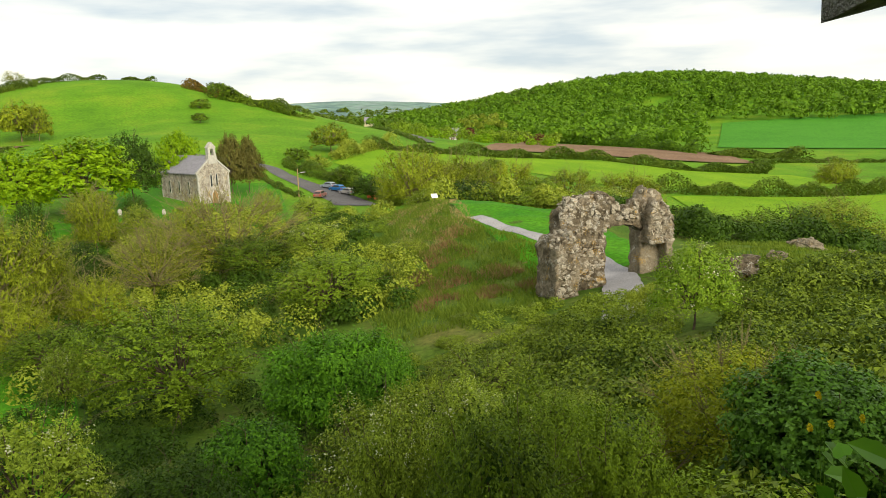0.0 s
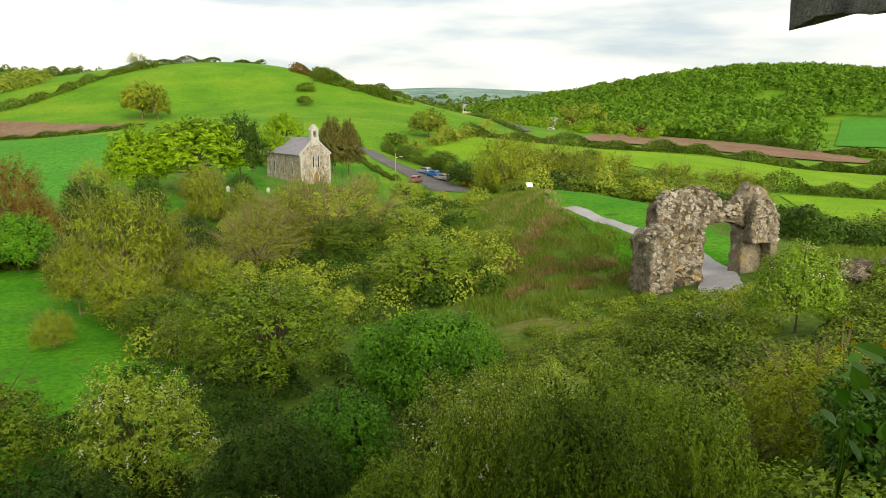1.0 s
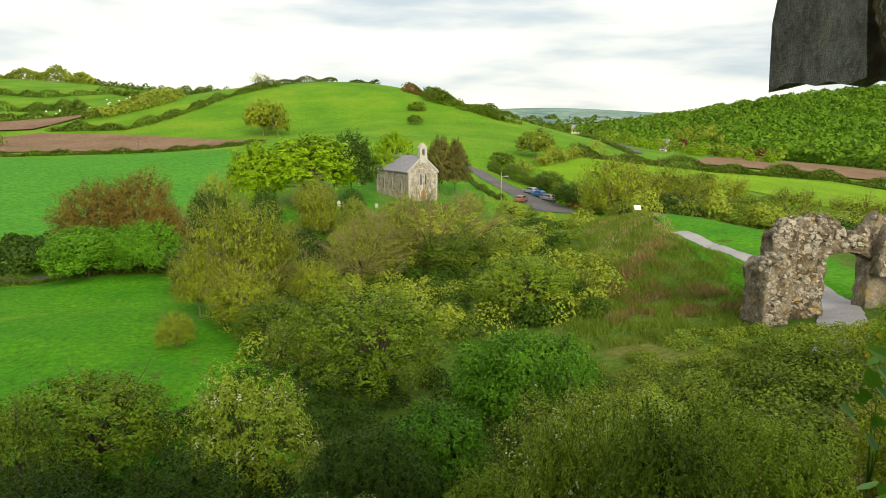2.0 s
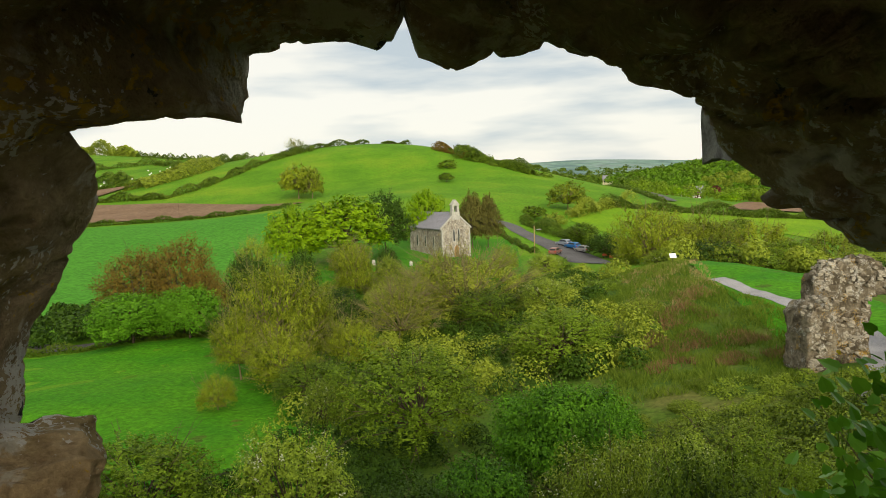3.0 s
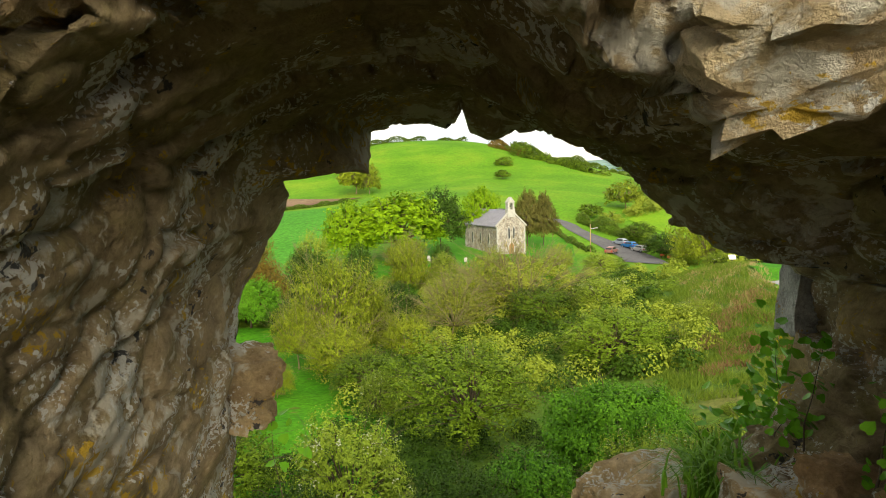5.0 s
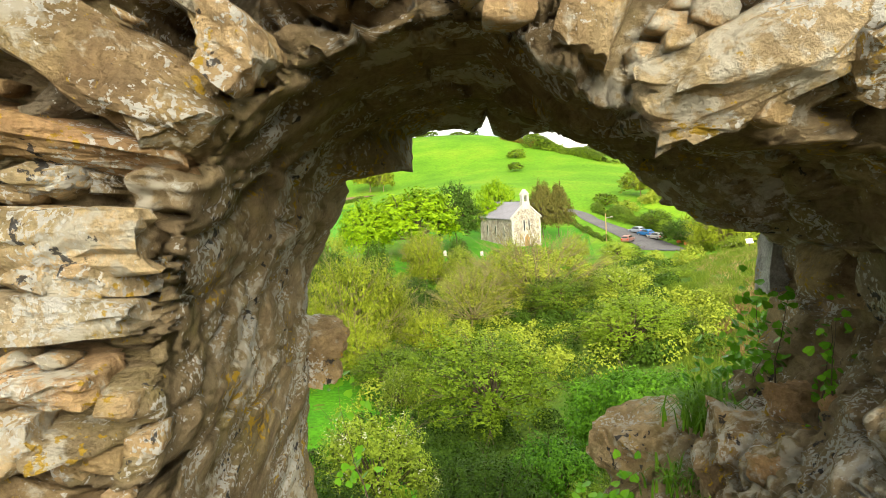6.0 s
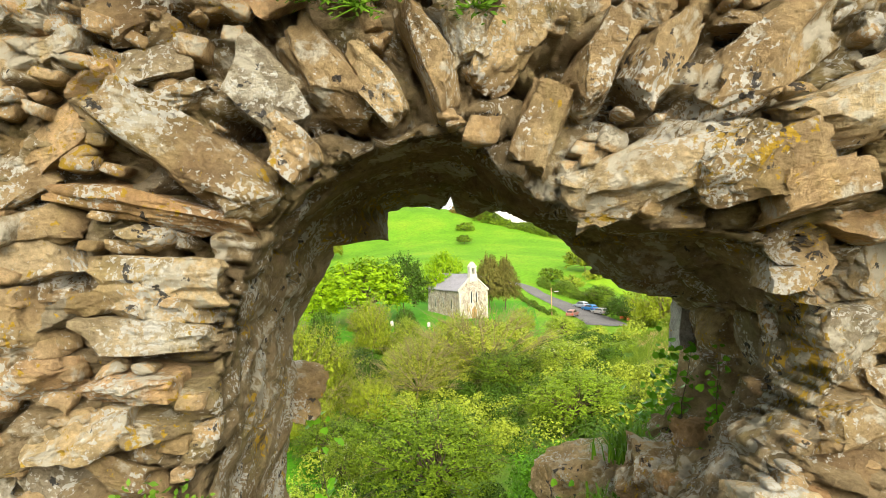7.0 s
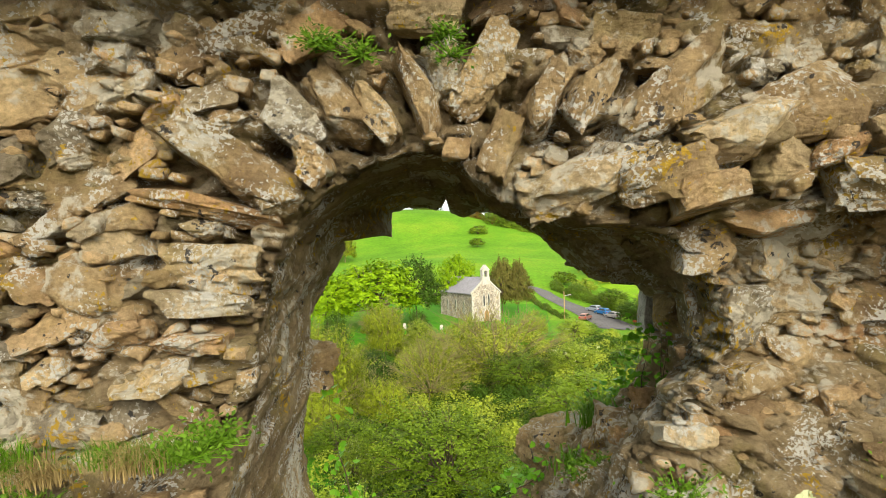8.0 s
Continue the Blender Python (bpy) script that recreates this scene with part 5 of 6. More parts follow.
# ---- the church ----
CW, CL, CE, CR, CG = 6.4, 12.4, 5.4, 8.15, -14.15       # width, length, eaves, ridge, ground
church = tagged(new("church"), "small grey stone church with slate roof and gable bellcote", "church")
church.matrix_basis = Matrix.Translation((7.1, 134, CG)) @ Matrix.Rotation(radians(28.4), 4, "Z")
bm = bmesh.new()
prism(bm, [(0, -1), (CW, -1), (CW, CE), (CW / 2, CR), (0, CE)], 0, CL)
part("wall", bm, M_CHURCH, church)
for side in (0, 1):
    bm = bmesh.new()
    x0, x1 = (-0.25, CW / 2) if side == 0 else (CW + 0.25, CW / 2)
    ze = CE - 0.12
    v = [(x0, ze), (x1, CR + 0.1), (x1, CR + 0.24), (x0, ze + 0.14)]
    prism(bm, v if side == 0 else v[::-1], 0.25, CL - 0.25)
    roof = part("roof", bm, M_SLATE, church, "blue-grey slate roof slope")
    for k in range(14):
        bm = bmesh.new()
        f0, f1 = k / 14, (k + 1) / 14
        xa, xb = x0 + (x1 - x0) * f0, x0 + (x1 - x0) * f1
        za, zb = ze + 0.14 + (CR + 0.1 - ze) * f0, ze + 0.14 + (CR + 0.1 - ze) * f1
        v = [(xa, za + 0.015), (xb, zb + 0.015), (xb, zb + 0.03), (xa, za + 0.05)]
        prism(bm, v if side == 0 else v[::-1], 0.25, CL - 0.25)
        part("slate_course", bm, M_SLATE, roof)
for y0 in (-0.08, CL - 0.28):
    for side in (0, 1):
        bm = bmesh.new()
        x0, x1 = (-0.3, CW / 2) if side == 0 else (CW + 0.3, CW / 2)
        v = [(x0, CE - 0.2), (x1, CR + 0.15), (x1, CR + 0.48), (x0, CE + 0.16)]
        prism(bm, v if side == 0 else v[::-1], y0, y0 + 0.36)
        part("gable_coping", bm, M_DRESSED, church)
# bellcote
bm = bmesh.new()
box(bm, CW / 2 - 0.85, CW / 2 + 0.85, -0.18, 0.75, CR - 1.1, CR + 0.35)
box(bm, CW / 2 - 0.75, CW / 2 - 0.33, -0.12, 0.7, CR + 0.35, CR + 1.55)
box(bm, CW / 2 + 0.33, CW / 2 + 0.75, -0.12, 0.7, CR + 0.35, CR + 1.55)
box(bm, CW / 2 - 0.75, CW / 2 + 0.75, -0.12, 0.7, CR + 1.55, CR + 1.75)
bellcote = part("bellcote", bm, M_DRESSED, church, "pale stone bellcote with an open arch")
bm = bmesh.new()
prism(bm, [(CW / 2 - 0.9, CR + 1.75), (CW / 2 + 0.9, CR + 1.75), (CW / 2, CR + 2.75)], -0.2, 0.78)
part("cap", bm, M_DRESSED, bellcote)
bm = bmesh.new()
bmesh.ops.create_cone(bm, segments=12, radius1=0.26, radius2=0.12, depth=0.5, cap_ends=True, matrix=Matrix.Translation((CW / 2, 0.3, CR + 1.1)))
part("bell", bm, plain("bell_bronze", (0.06, 0.06, 0.05), 0.5, 0.4, 0.8), bellcote)
M_DARKGLASS = plain("leaded_glass", (0.03, 0.035, 0.04), 0.12, 0.6)


def lancet(cx, z0, w, h, label):
    """A pointed gable window: stone surround, then the glass."""
    out = []
    for grow, d0, d1, mat, nm in ((0.16, -0.10, 0.03, M_DRESSED, "window"), (0.0, -0.115, -0.09, M_DARKGLASS, "pane")):
        a, t = w / 2 + grow, h + grow
        ol = [(cx - a, z0 - grow), (cx + a, z0 - grow), (cx + a, z0 + t * 0.72), (cx + a * 0.6, z0 + t * 0.9), (cx, z0 + t), (cx - a * 0.6, z0 + t * 0.9), (cx - a, z0 + t * 0.72)]
        bm = bmesh.new()
        prism(bm, ol, d0, d1)
        bmesh.ops.recalc_face_normals(bm, faces=bm.faces)
        out.append(part(nm, bm, mat, out[0] if out else church, label if not out else ""))


for cx, z0, h in ((CW / 2 - 0.55, 3.0, 2.3), (CW / 2 + 0.55, 3.0, 2.3)):
    lancet(cx, z0, 0.30, h, "narrow pointed gable window")
bm = bmesh.new()
prism(bm, [(CW / 2 - 0.75, 0), (CW / 2 + 0.75, 0), (CW / 2 + 0.75, 1.7), (CW / 2, 2.6), (CW / 2 - 0.75, 1.7)], -0.12, 0.02)
door = part("door_surround", bm, M_DRESSED, church)
bm = bmesh.new()
prism(bm, [(CW / 2 - 0.55, 0), (CW / 2 + 0.55, 0), (CW / 2 + 0.55, 1.65), (CW / 2, 2.35), (CW / 2 - 0.55, 1.65)], -0.15, -0.10)
part("door", bm, plain("oak_door", (0.30, 0.17, 0.07), 0.6), church, "brown wooden church door")
for cy in (3.0, 6.2, 9.4):
    bm = bmesh.new()
    box(bm, -0.06, 0.03, cy - 0.29, cy + 0.29, 1.65, 4.05)
    win = part("window", bm, M_DRESSED, church)
    bm = bmesh.new()
    box(bm, -0.075, -0.05, cy - 0.14, cy + 0.14, 1.8, 3.9)
    part("pane", bm, M_DARKGLASS, win)
for x, y in ((0, 0), (CW, 0), (0, CL)):
    for k in range(9):
        bm = bmesh.new()
        w = 0.34 if k % 2 else 0.22
        sx = -1 if x else 1
        sy = -1 if y else 1
        box(bm, min(x - 0.03 * sx, x + w * sx), max(x - 0.03 * sx, x + w * sx), min(y - 0.03 * sy, y + (0.56 - w) * sy), max(y - 0.03 * sy, y + (0.56 - w) * sy), 0.6 * k, 0.6 * k + 0.56)
        part("quoin", bm, M_DRESSED, church)
bm = bmesh.new()
box(bm, -2.6, 0.0, -1.5, CL + 0.5, -0.6, -0.02)
tagged(part("pavement", bm, M_ROAD), "grey paved walk along the church wall", "pavement", kind="structure").matrix_basis = church.matrix_basis.copy()


# ---- cars, lamp, signs ----
def wheel_part(car, x, y):
    t = bmesh.new()
    bmesh.ops.create_cone(t, segments=18, radius1=0.32, radius2=0.32, depth=0.2, cap_ends=True, matrix=Matrix.Translation((x, y, 0.32)) @ Matrix.Rotation(radians(90), 4, "X"))
    tyre = part("wheel", t, M_TYRE, car)
    t = bmesh.new()
    bmesh.ops.create_cone(t, segments=14, radius1=0.2, radius2=0.17, depth=0.03, cap_ends=True, matrix=Matrix.Translation((x, y + math.copysign(0.11, y), 0.32)) @ Matrix.Rotation(radians(90), 4, "X"))
    part("rim", t, M_CHROME, tyre)


M_TYRE = plain("tyre_rubber", (0.02, 0.02, 0.02), 0.9)
M_CHROME = plain("alloy", (0.5, 0.5, 0.52), 0.3, 0.5, 0.9)
M_CARGLASS = plain("car_glass", (0.025, 0.03, 0.035), 0.08, 0.6)
M_RED = plain("tail_lamp", (0.45, 0.02, 0.015), 0.3)
M_CLEAR = plain("head_lamp", (0.7, 0.7, 0.7), 0.15)


def car(x, y, turn, color, label):
    c = tagged(new("car"), label, "car", group="parked cars")
    paint = plain("car_paint", color, 0.28, 0.5, 0.2, 0.04)
    low = [(-2.1, 0.28), (2.1, 0.28), (2.15, 0.55), (2.0, 0.78), (1.15, 0.92), (-1.9, 0.98), (-2.12, 0.8), (-2.15, 0.5)]
    top = [(1.15, 0.90), (0.45, 1.42), (0.1, 1.48), (-1.2, 1.46), (-1.7, 1.25), (-1.95, 0.95)]
    bm = bmesh.new(); prism(bm, low, -0.86, 0.86)
    bmesh.ops.bevel(bm, geom=bm.edges[:], offset=0.05, segments=2, affect="EDGES")
    part("body", bm, paint, c)
    bm = bmesh.new(); prism(bm, top, -0.74, 0.74)
    for v in bm.verts:
        if v.co.z > 1.2:
            v.co.y *= 0.86
    bmesh.ops.bevel(bm, geom=bm.edges[:], offset=0.04, segments=2, affect="EDGES")
    cabin = part("cabin", bm, paint, c)
    for pts, name in (([(1.08, 0.96), (0.48, 1.40), (0.46, 1.42), (1.12, 0.98)], "windscreen"), ([(-1.74, 1.24), (-1.94, 0.99), (-1.99, 0.99), (-1.77, 1.26)], "rear_window")):
        bm = bmesh.new(); prism(bm, pts, -0.58, 0.58)
        bmesh.ops.translate(bm, verts=bm.verts, vec=(0.03 if name == "windscreen" else -0.01, 0, 0.03))
        bmesh.ops.recalc_face_normals(bm, faces=bm.faces)
        part(name, bm, M_CARGLASS, cabin)
    for s in (-1, 1):
        bm = bmesh.new(); prism(bm, [(0.85, 0.98), (0.40, 1.34), (-1.2, 1.36), (-1.6, 1.0)], -0.012, 0.012)
        bmesh.ops.transform(bm, matrix=Matrix.Translation((0, s * 0.745, 0)), verts=bm.verts)
        for v in bm.verts:
            if v.co.z > 1.2:
                v.co.y *= 0.9
        bmesh.ops.recalc_face_normals(bm, faces=bm.faces)
        part("side_window", bm, M_CARGLASS, cabin)
        for nm, px, mt in (("headlight", 2.06, M_CLEAR), ("tail_light", -2.13, M_RED)):
            bm = bmesh.new(); box(bm, px - 0.05, px + 0.05, s * 0.65 - 0.16, s * 0.65 + 0.16, 0.62, 0.80)
            part(nm, bm, mt, c)
        for px in (1.3, -1.35):
            wheel_part(c, px, s * 0.78)
    c.matrix_basis = Matrix.Translation((x, y, height(x, y) + 0.12)) @ Matrix.Rotation(radians(turn), 4, "Z")


car(37.4, 165.2, 118, (0.32, 0.36, 0.42), "silver-blue hatchback car parked along the lane")
car(38.5, 161.2, 116, (0.02, 0.16, 0.42), "bright blue car parked along the lane")
car(39.7, 156.8, 114, (0.42, 0.40, 0.38), "pale silver car parked along the lane")
car(32.4, 151.5, 60, (0.28, 0.13, 0.10), "faded red car half hidden by bushes")

lamp = tagged(new("street_lamp"), "wooden pole street lamp with a small bracket light", "street lamp")
part("pole", mesh_np("pole", *tube((0, 0, -0.5), (0, 0, 6.0), 0.13, 0.10, 10)), plain("pole_wood", (0.34, 0.24, 0.11), 0.8), lamp)
part("bracket", mesh_np("bracket", *tube((0, 0, 5.0), (1.1, 0, 5.2), 0.04, 0.04, 6)), M_CHROME, lamp)
bm = bmesh.new(); box(bm, 0.9, 1.6, -0.12, 0.12, 5.12, 5.28); bmesh.ops.bevel(bm, geom=bm.edges[:], offset=0.04, segments=1, affect="EDGES")
part("lamp_head", bm, M_DRESSED, lamp)
lamp.location = (27.8, 151, height(27.8, 151))


def post_sign(name, x, y, board, mat, label, up, cat="sign", tilt=0.0):
    s = tagged(new(name), label, cat)
    part("post", mesh_np("post", *tube((0, 0, -0.3), (0, 0, up), 0.04, 0.04, 6)), M_BARK, s)
    bm = bmesh.new(); box(bm, -board[0] / 2, board[0] / 2, -0.06, -0.03, up - board[1] / 2, up + board[1] / 2)
    if tilt:
        bmesh.ops.rotate(bm, cent=(0, 0, up), matrix=Matrix.Rotation(radians(tilt), 3, "X"), verts=bm.verts)
    part("board", bm, mat, s)
    s.location = (x, y, height(x, y))


M_SIGN = plain("sign_white", (0.7, 0.7, 0.7), 0.5)
post_sign("information_sign", 29.9, 77.3, (0.75, 0.6), M_SIGN, "white information board on a post beside the path", 0.9, "sign", -40)
bm = bmesh.new()
bmesh.ops.create_cone(bm, segments=20, radius1=0.5, radius2=0.5, depth=0.04, cap_ends=True, matrix=Matrix.Translation((0, -0.06, 2.2)) @ Matrix.Rotation(radians(90), 4, "X"))
rs = tagged(new("road_sign"), "round red and white road sign at the lane bend", "road sign")
part("post", mesh_np("post", *tube((0, 0, -0.3), (0, 0, 2.4), 0.05, 0.05, 6)), M_CHROME, rs)
disc = part("disc", bm, M_RED, rs)
bm = bmesh.new(); box(bm, -0.34, 0.34, -0.10, -0.085, 2.1, 2.3); part("bar", bm, M_SIGN, rs)
rs.location = (24.6, 197, height(24.6, 197))
post_sign("pole", -72, 232, (0.1, 0.1), M_SIGN, "thin pale wooden field pole by the hedge", 6.5, "pole")
for n, (x, y) in enumerate(((43.2, 150), (44.0, 147.5), (45.6, 146.6))):
    post_sign("barrier", x, y, (1.9, 0.5), plain("barrier_red", (0.5, 0.12, 0.04), 0.6), "orange-red barrier board at the parking area", 0.7, "barrier")
for n, (x, y, s) in enumerate(((-2.5, 118, 1.0), (1.0, 121, 0.8), (-5.5, 124, 0.9), (4.5, 117, 0.9))):
    bm = bmesh.new(); prism(bm, [(-0.35, -0.3), (0.35, -0.3), (0.35, 0.8), (0.2, 1.05), (-0.2, 1.05), (-0.35, 0.8)], -0.09, 0.09)
    bmesh.ops.recalc_face_normals(bm, faces=bm.faces)
    g = tagged(part("gravestone", bm, M_DRESSED), "pale grey upright gravestone in the churchyard grass", "gravestone", group="gravestones")
    g.matrix_basis = Matrix.LocRotScale((x, y, height(x, y) + 0.05), Euler((0, 0, 0.5)), (s, s, s))


def house(x, y, w, d, h, turn, wallc, label):
    ho = tagged(new("house"), label, "house", group="village houses")
    bm = bmesh.new(); prism(bm, [(-d / 2, -1), (d / 2, -1), (d / 2, h), (0, h + d * 0.4), (-d / 2, h)], -w / 2, w / 2)
    part("wall", bm, plain("render", wallc, 0.9), ho)
    for s in (-1, 1):
        bm = bmesh.new(); v = [(s * (d / 2 + 0.4), h - 0.2), (0, h + d * 0.4 + 0.1), (0, h + d * 0.4 + 0.35), (s * (d / 2 + 0.4), h + 0.05)]
        prism(bm, v, -w / 2 - 0.3, w / 2 + 0.3); bmesh.ops.recalc_face_normals(bm, faces=bm.faces)
        part("roof", bm, M_SLATE, ho)
    for k in (-0.3, 0.0, 0.3):
        bm = bmesh.new(); box(bm, -d / 2 - 0.05, -d / 2 + 0.05, k * w - 0.5, k * w + 0.5, h * 0.4, h * 0.8)
        part("window", bm, M_DARKGLASS, ho)
    ho.matrix_basis = Matrix.Translation((x, y, height(x, y))) @ Matrix.Rotation(radians(turn), 4, "Z")


house(190, 657, 9, 8, 5, 70, (0.62, 0.55, 0.36), "cream rendered house with slate roof in the valley")
house(176, 432, 12, 7, 2.6, 80, (0.6, 0.6, 0.58), "low white bungalow with slate roof among shrubs")
house(196, 470, 11, 8, 3.0, 100, (0.45, 0.43, 0.42), "grey village house behind garden trees")
for n, (x, y) in enumerate(((420, 1900), (455, 1950), (500, 1900), (330, 1850), (560, 2000), (250, 1900))):
    house(x, y, 16, 10, 6, 60 + 20 * n, (0.75, 0.75, 0.75), "tiny white farmhouse far across the valley")
for n in range(26):
    r = np.random.default_rng(900 + n)
    x, y = -170 + r.normal(0, 22), 470 + r.normal(0, 40)
    bm = bmesh.new()
    bmesh.ops.create_icosphere(bm, subdivisions=1, radius=0.6, matrix=Matrix.Translation((0, 0, 0.7)) @ Matrix.Diagonal((1.3, 0.8, 0.8, 1)))
    s = tagged(part("pale_rock", bm, M_SIGN), "small pale rock dotted on the far pasture", "rock", group="pale rocks on the pasture")
    s.location = (x, y, height(x, y))


# ---- hedges, village garden, woodland, undergrowth ----
def hedge(line, wide, tall, count, leaf, label, kind="hedge", seed=0, gap=0.0):
    r = np.random.default_rng(seed)
    pts = np.array(line, float)
    seg = np.hypot(*np.diff(pts, axis=0).T)
    cum = np.r_[0, np.cumsum(seg)]
    count, leaf = int(count * 1.45), leaf * 0.88
    s = r.uniform(0, cum[-1], count)
    x, y = np.interp(s, cum, pts[:, 0]), np.interp(s, cum, pts[:, 1])
    lump = 0.75 + 0.3 * np.sin(s * 1.9 / wide + seed) + 0.22 * np.sin(s * 0.83 / wide + 2 * seed)
    a = r.uniform(0, np.pi, count)
    rad = r.uniform(0.75, 1.05, count)
    nx, ny = r.normal(0, 1, count), r.normal(0, 1, count)
    x = x + np.cos(a) * wide / 2 * rad * lump; y = y + np.sin(s * 0.7) * 0.3 + np.cos(a) * wide / 2 * rad * r.choice([-1, 1], count) * 0.9
    z = np.abs(np.sin(a)) * tall * rad * lump
    keep = r.uniform(0, 1, count) > gap * (np.sin(s * 0.11 + seed) > 0.3)
    nrm = np.c_[np.cos(a), -0.3 * np.ones(count), np.abs(np.sin(a)) + 0.2]
    pos = np.c_[x, y, heights(x, y) + z]
    me = mesh_np("hedge", *leaves(pos[keep], nrm[keep], leaf, r, 0.2, 0.6, 3))
    return tagged(part("hedge", me, LEAF[kind]), label, "hedge", group="field hedges")


HL = "clipped dark green field hedge between pastures"
hedge([(68, 236), (77, 233), (110, 217), (149, 219), (166, 197)], 5, 3.6, 10530, 0.43, HL, seed=1)
hedge([(166, 197), (200, 196), (222, 214)], 5, 3.0, 4680, 0.47, HL, seed=2)
hedge([(112, 150), (140, 146), (166, 144), (198, 146), (260, 150)], 4.5, 4.2, 10530, 0.39, HL, seed=3)
hedge([(205, 420), (232, 415), (248, 342), (240, 270)], 8, 7, 7020, 0.78, "tall pale green thicket along the tilled strip", "wood", seed=4)
hedge([(240, 262), (262, 240), (262, 232)], 8, 5, 3510, 0.62, HL, seed=5)
hedge([(226, 224), (250, 228), (290, 212), (420, 168)], 4, 2.2, 5850, 0.47, HL, seed=6)
hedge([(-210, 222), (-110, 226), (-60, 234), (-36, 250)], 2.5, 1.6, 9360, 0.39, "low green hedge along the crop field", seed=7)
hedge([(-190, 262), (-160, 268), (-128, 262)], 5, 5, 2925, 0.55, "bushy hedge at the end of the ploughed field", seed=8)
hedge([(-140, 330), (-105, 322), (-88, 352), (-75, 380), (-68, 388), (-50, 402)], 5, 3.4, 5850, 0.62, "straggling hedge climbing the hillside", seed=9, gap=0.3)
hedge([(-68, 400), (-45, 412), (-20, 418)], 4, 3.0, 2925, 0.55, "hedge along the crest of the hill", seed=10)
hedge([(-12, 424), (0, 425), (4, 424)], 3, 2.5, 936, 0.55, "hedge along the crest of the hill", seed=11)
hedge([(-420, 520), (-260, 490), (-190, 470), (-150, 400)], 7, 6, 5850, 0.94, "thick hedge between distant pastures", seed=12, gap=0.3)
hedge([(-330, 600), (-240, 560), (-200, 585), (-120, 480), (-96, 450)], 6, 5, 5850, 0.86, "thick hedge between distant pastures", seed=13, gap=0.2)
hedge([(-420, 840), (-330, 800), (-270, 740)], 16, 13, 4680, 1.56, "row of tall trees on the far ridge", "pale", seed=14)
hedge([(-270, 740), (-200, 650), (-130, 560), (-100, 520)], 5, 5, 4680, 0.78, "hedge along the far ridge", seed=15)
hedge([(-300, 420), (-200, 400), (-150, 395)], 5, 4, 3510, 0.78, "thick hedge between distant pastures", seed=16)
hedge([(-135, 372), (-120, 392), (-112, 410)], 22, 8, 5265, 0.86, "dense gorse and thorn thicket on the hillside", "pale", seed=17)
hedge([(44, 168), (40.5, 178), (36, 190), (34, 199)], 4, 3.2, 5850, 0.25, "overgrown hedge along the lane", seed=18)
hedge([(47, 150), (44.5, 160), (43, 170)], 4, 3.4, 5265, 0.23, "overgrown hedge along the lane", "haw", seed=19)
hedge([(28, 150), (25.5, 165), (24, 180)], 2.0, 1.3, 3510, 0.20, "low hedge between lane and churchyard", seed=20)
hedge([(60, 170), (80, 182), (98, 196)], 4, 3.2, 4680, 0.31, "hedge with may blossom beside the small field", "may", seed=21)
hedge([(50, 210), (66, 232), (80, 246)], 5, 4.0, 4680, 0.39, "overgrown hedge above the lane", "pale", seed=22)
hedge([(96, 258), (104, 330), (118, 420)], 3, 1.8, 3510, 0.47, "low hedge beside the far road", seed=23)
hedge([(-60, 79.5), (-40, 76.5), (-18, 77.5)], 1.6, 1.2, 5265, 0.13, "low tangled hedge above the meadow", seed=24)
hedge([(60, 380), (84, 400), (100, 430)], 5, 4, 2925, 0.62, "hedge on the shoulder of the hill", seed=25)
hedge([(30, 362), (42, 352), (52, 342), (60, 330)], 9, 5, 7020, 0.55, "thorn thicket running down the end of the hill", "haw", seed=26)
hedge([(20, 385), (28, 374), (34, 362)], 10, 5, 4680, 0.55, "thorn thicket running down the end of the hill", "bronze", seed=27)


def grove(name, poly, count, crown, tall, quads, leaf, mat, label, seed, kind="stuff"):
    """Many crowns over a stretch of ground, as one wood."""
    r = np.random.default_rng(seed)
    P = np.array(poly, float)
    lo, hi = P.min(0), P.max(0)
    got = []
    while len(got) < count:
        x, y = r.uniform(lo, hi)
        inside = False
        for i in range(len(P)):
            (ax, ay), (bx, by) = P[i], P[i - 1]
            if (ay > y) != (by > y) and x < (bx - ax) * (y - ay) / (by - ay) + ax:
                inside = not inside
        if inside:
            got.append((x, y))
    got = np.array(got)
    base = heights(got[:, 0], got[:, 1])
    quads, leaf = int(quads * 1.45), leaf * 0.88
    rad = crown * r.uniform(0.7, 1.3, count)
    h = tall * r.uniform(0.75, 1.2, count)
    d = r.normal(0, 1, (count, quads, 3)); d /= np.linalg.norm(d, axis=2)[:, :, None]
    d[:, :, 2] = np.abs(d[:, :, 2]) * 1.0 - 0.25
    pos = d * rad[:, None, None] * r.uniform(0.75, 1.05, (count, quads, 1))
    pos[:, :, 0] += got[:, None, 0]; pos[:, :, 1] += got[:, None, 1]
    pos[:, :, 2] = pos[:, :, 2] * 1.25 + (base + h - rad)[:, None]
    me = mesh_np(name, *leaves(pos.reshape(-1, 3), (d + np.array([0, 0, 0.3])).reshape(-1, 3), leaf, r, 0.2, 0.75, 3))
    return tagged(part(name, me, mat), label, "woodland", kind=kind)


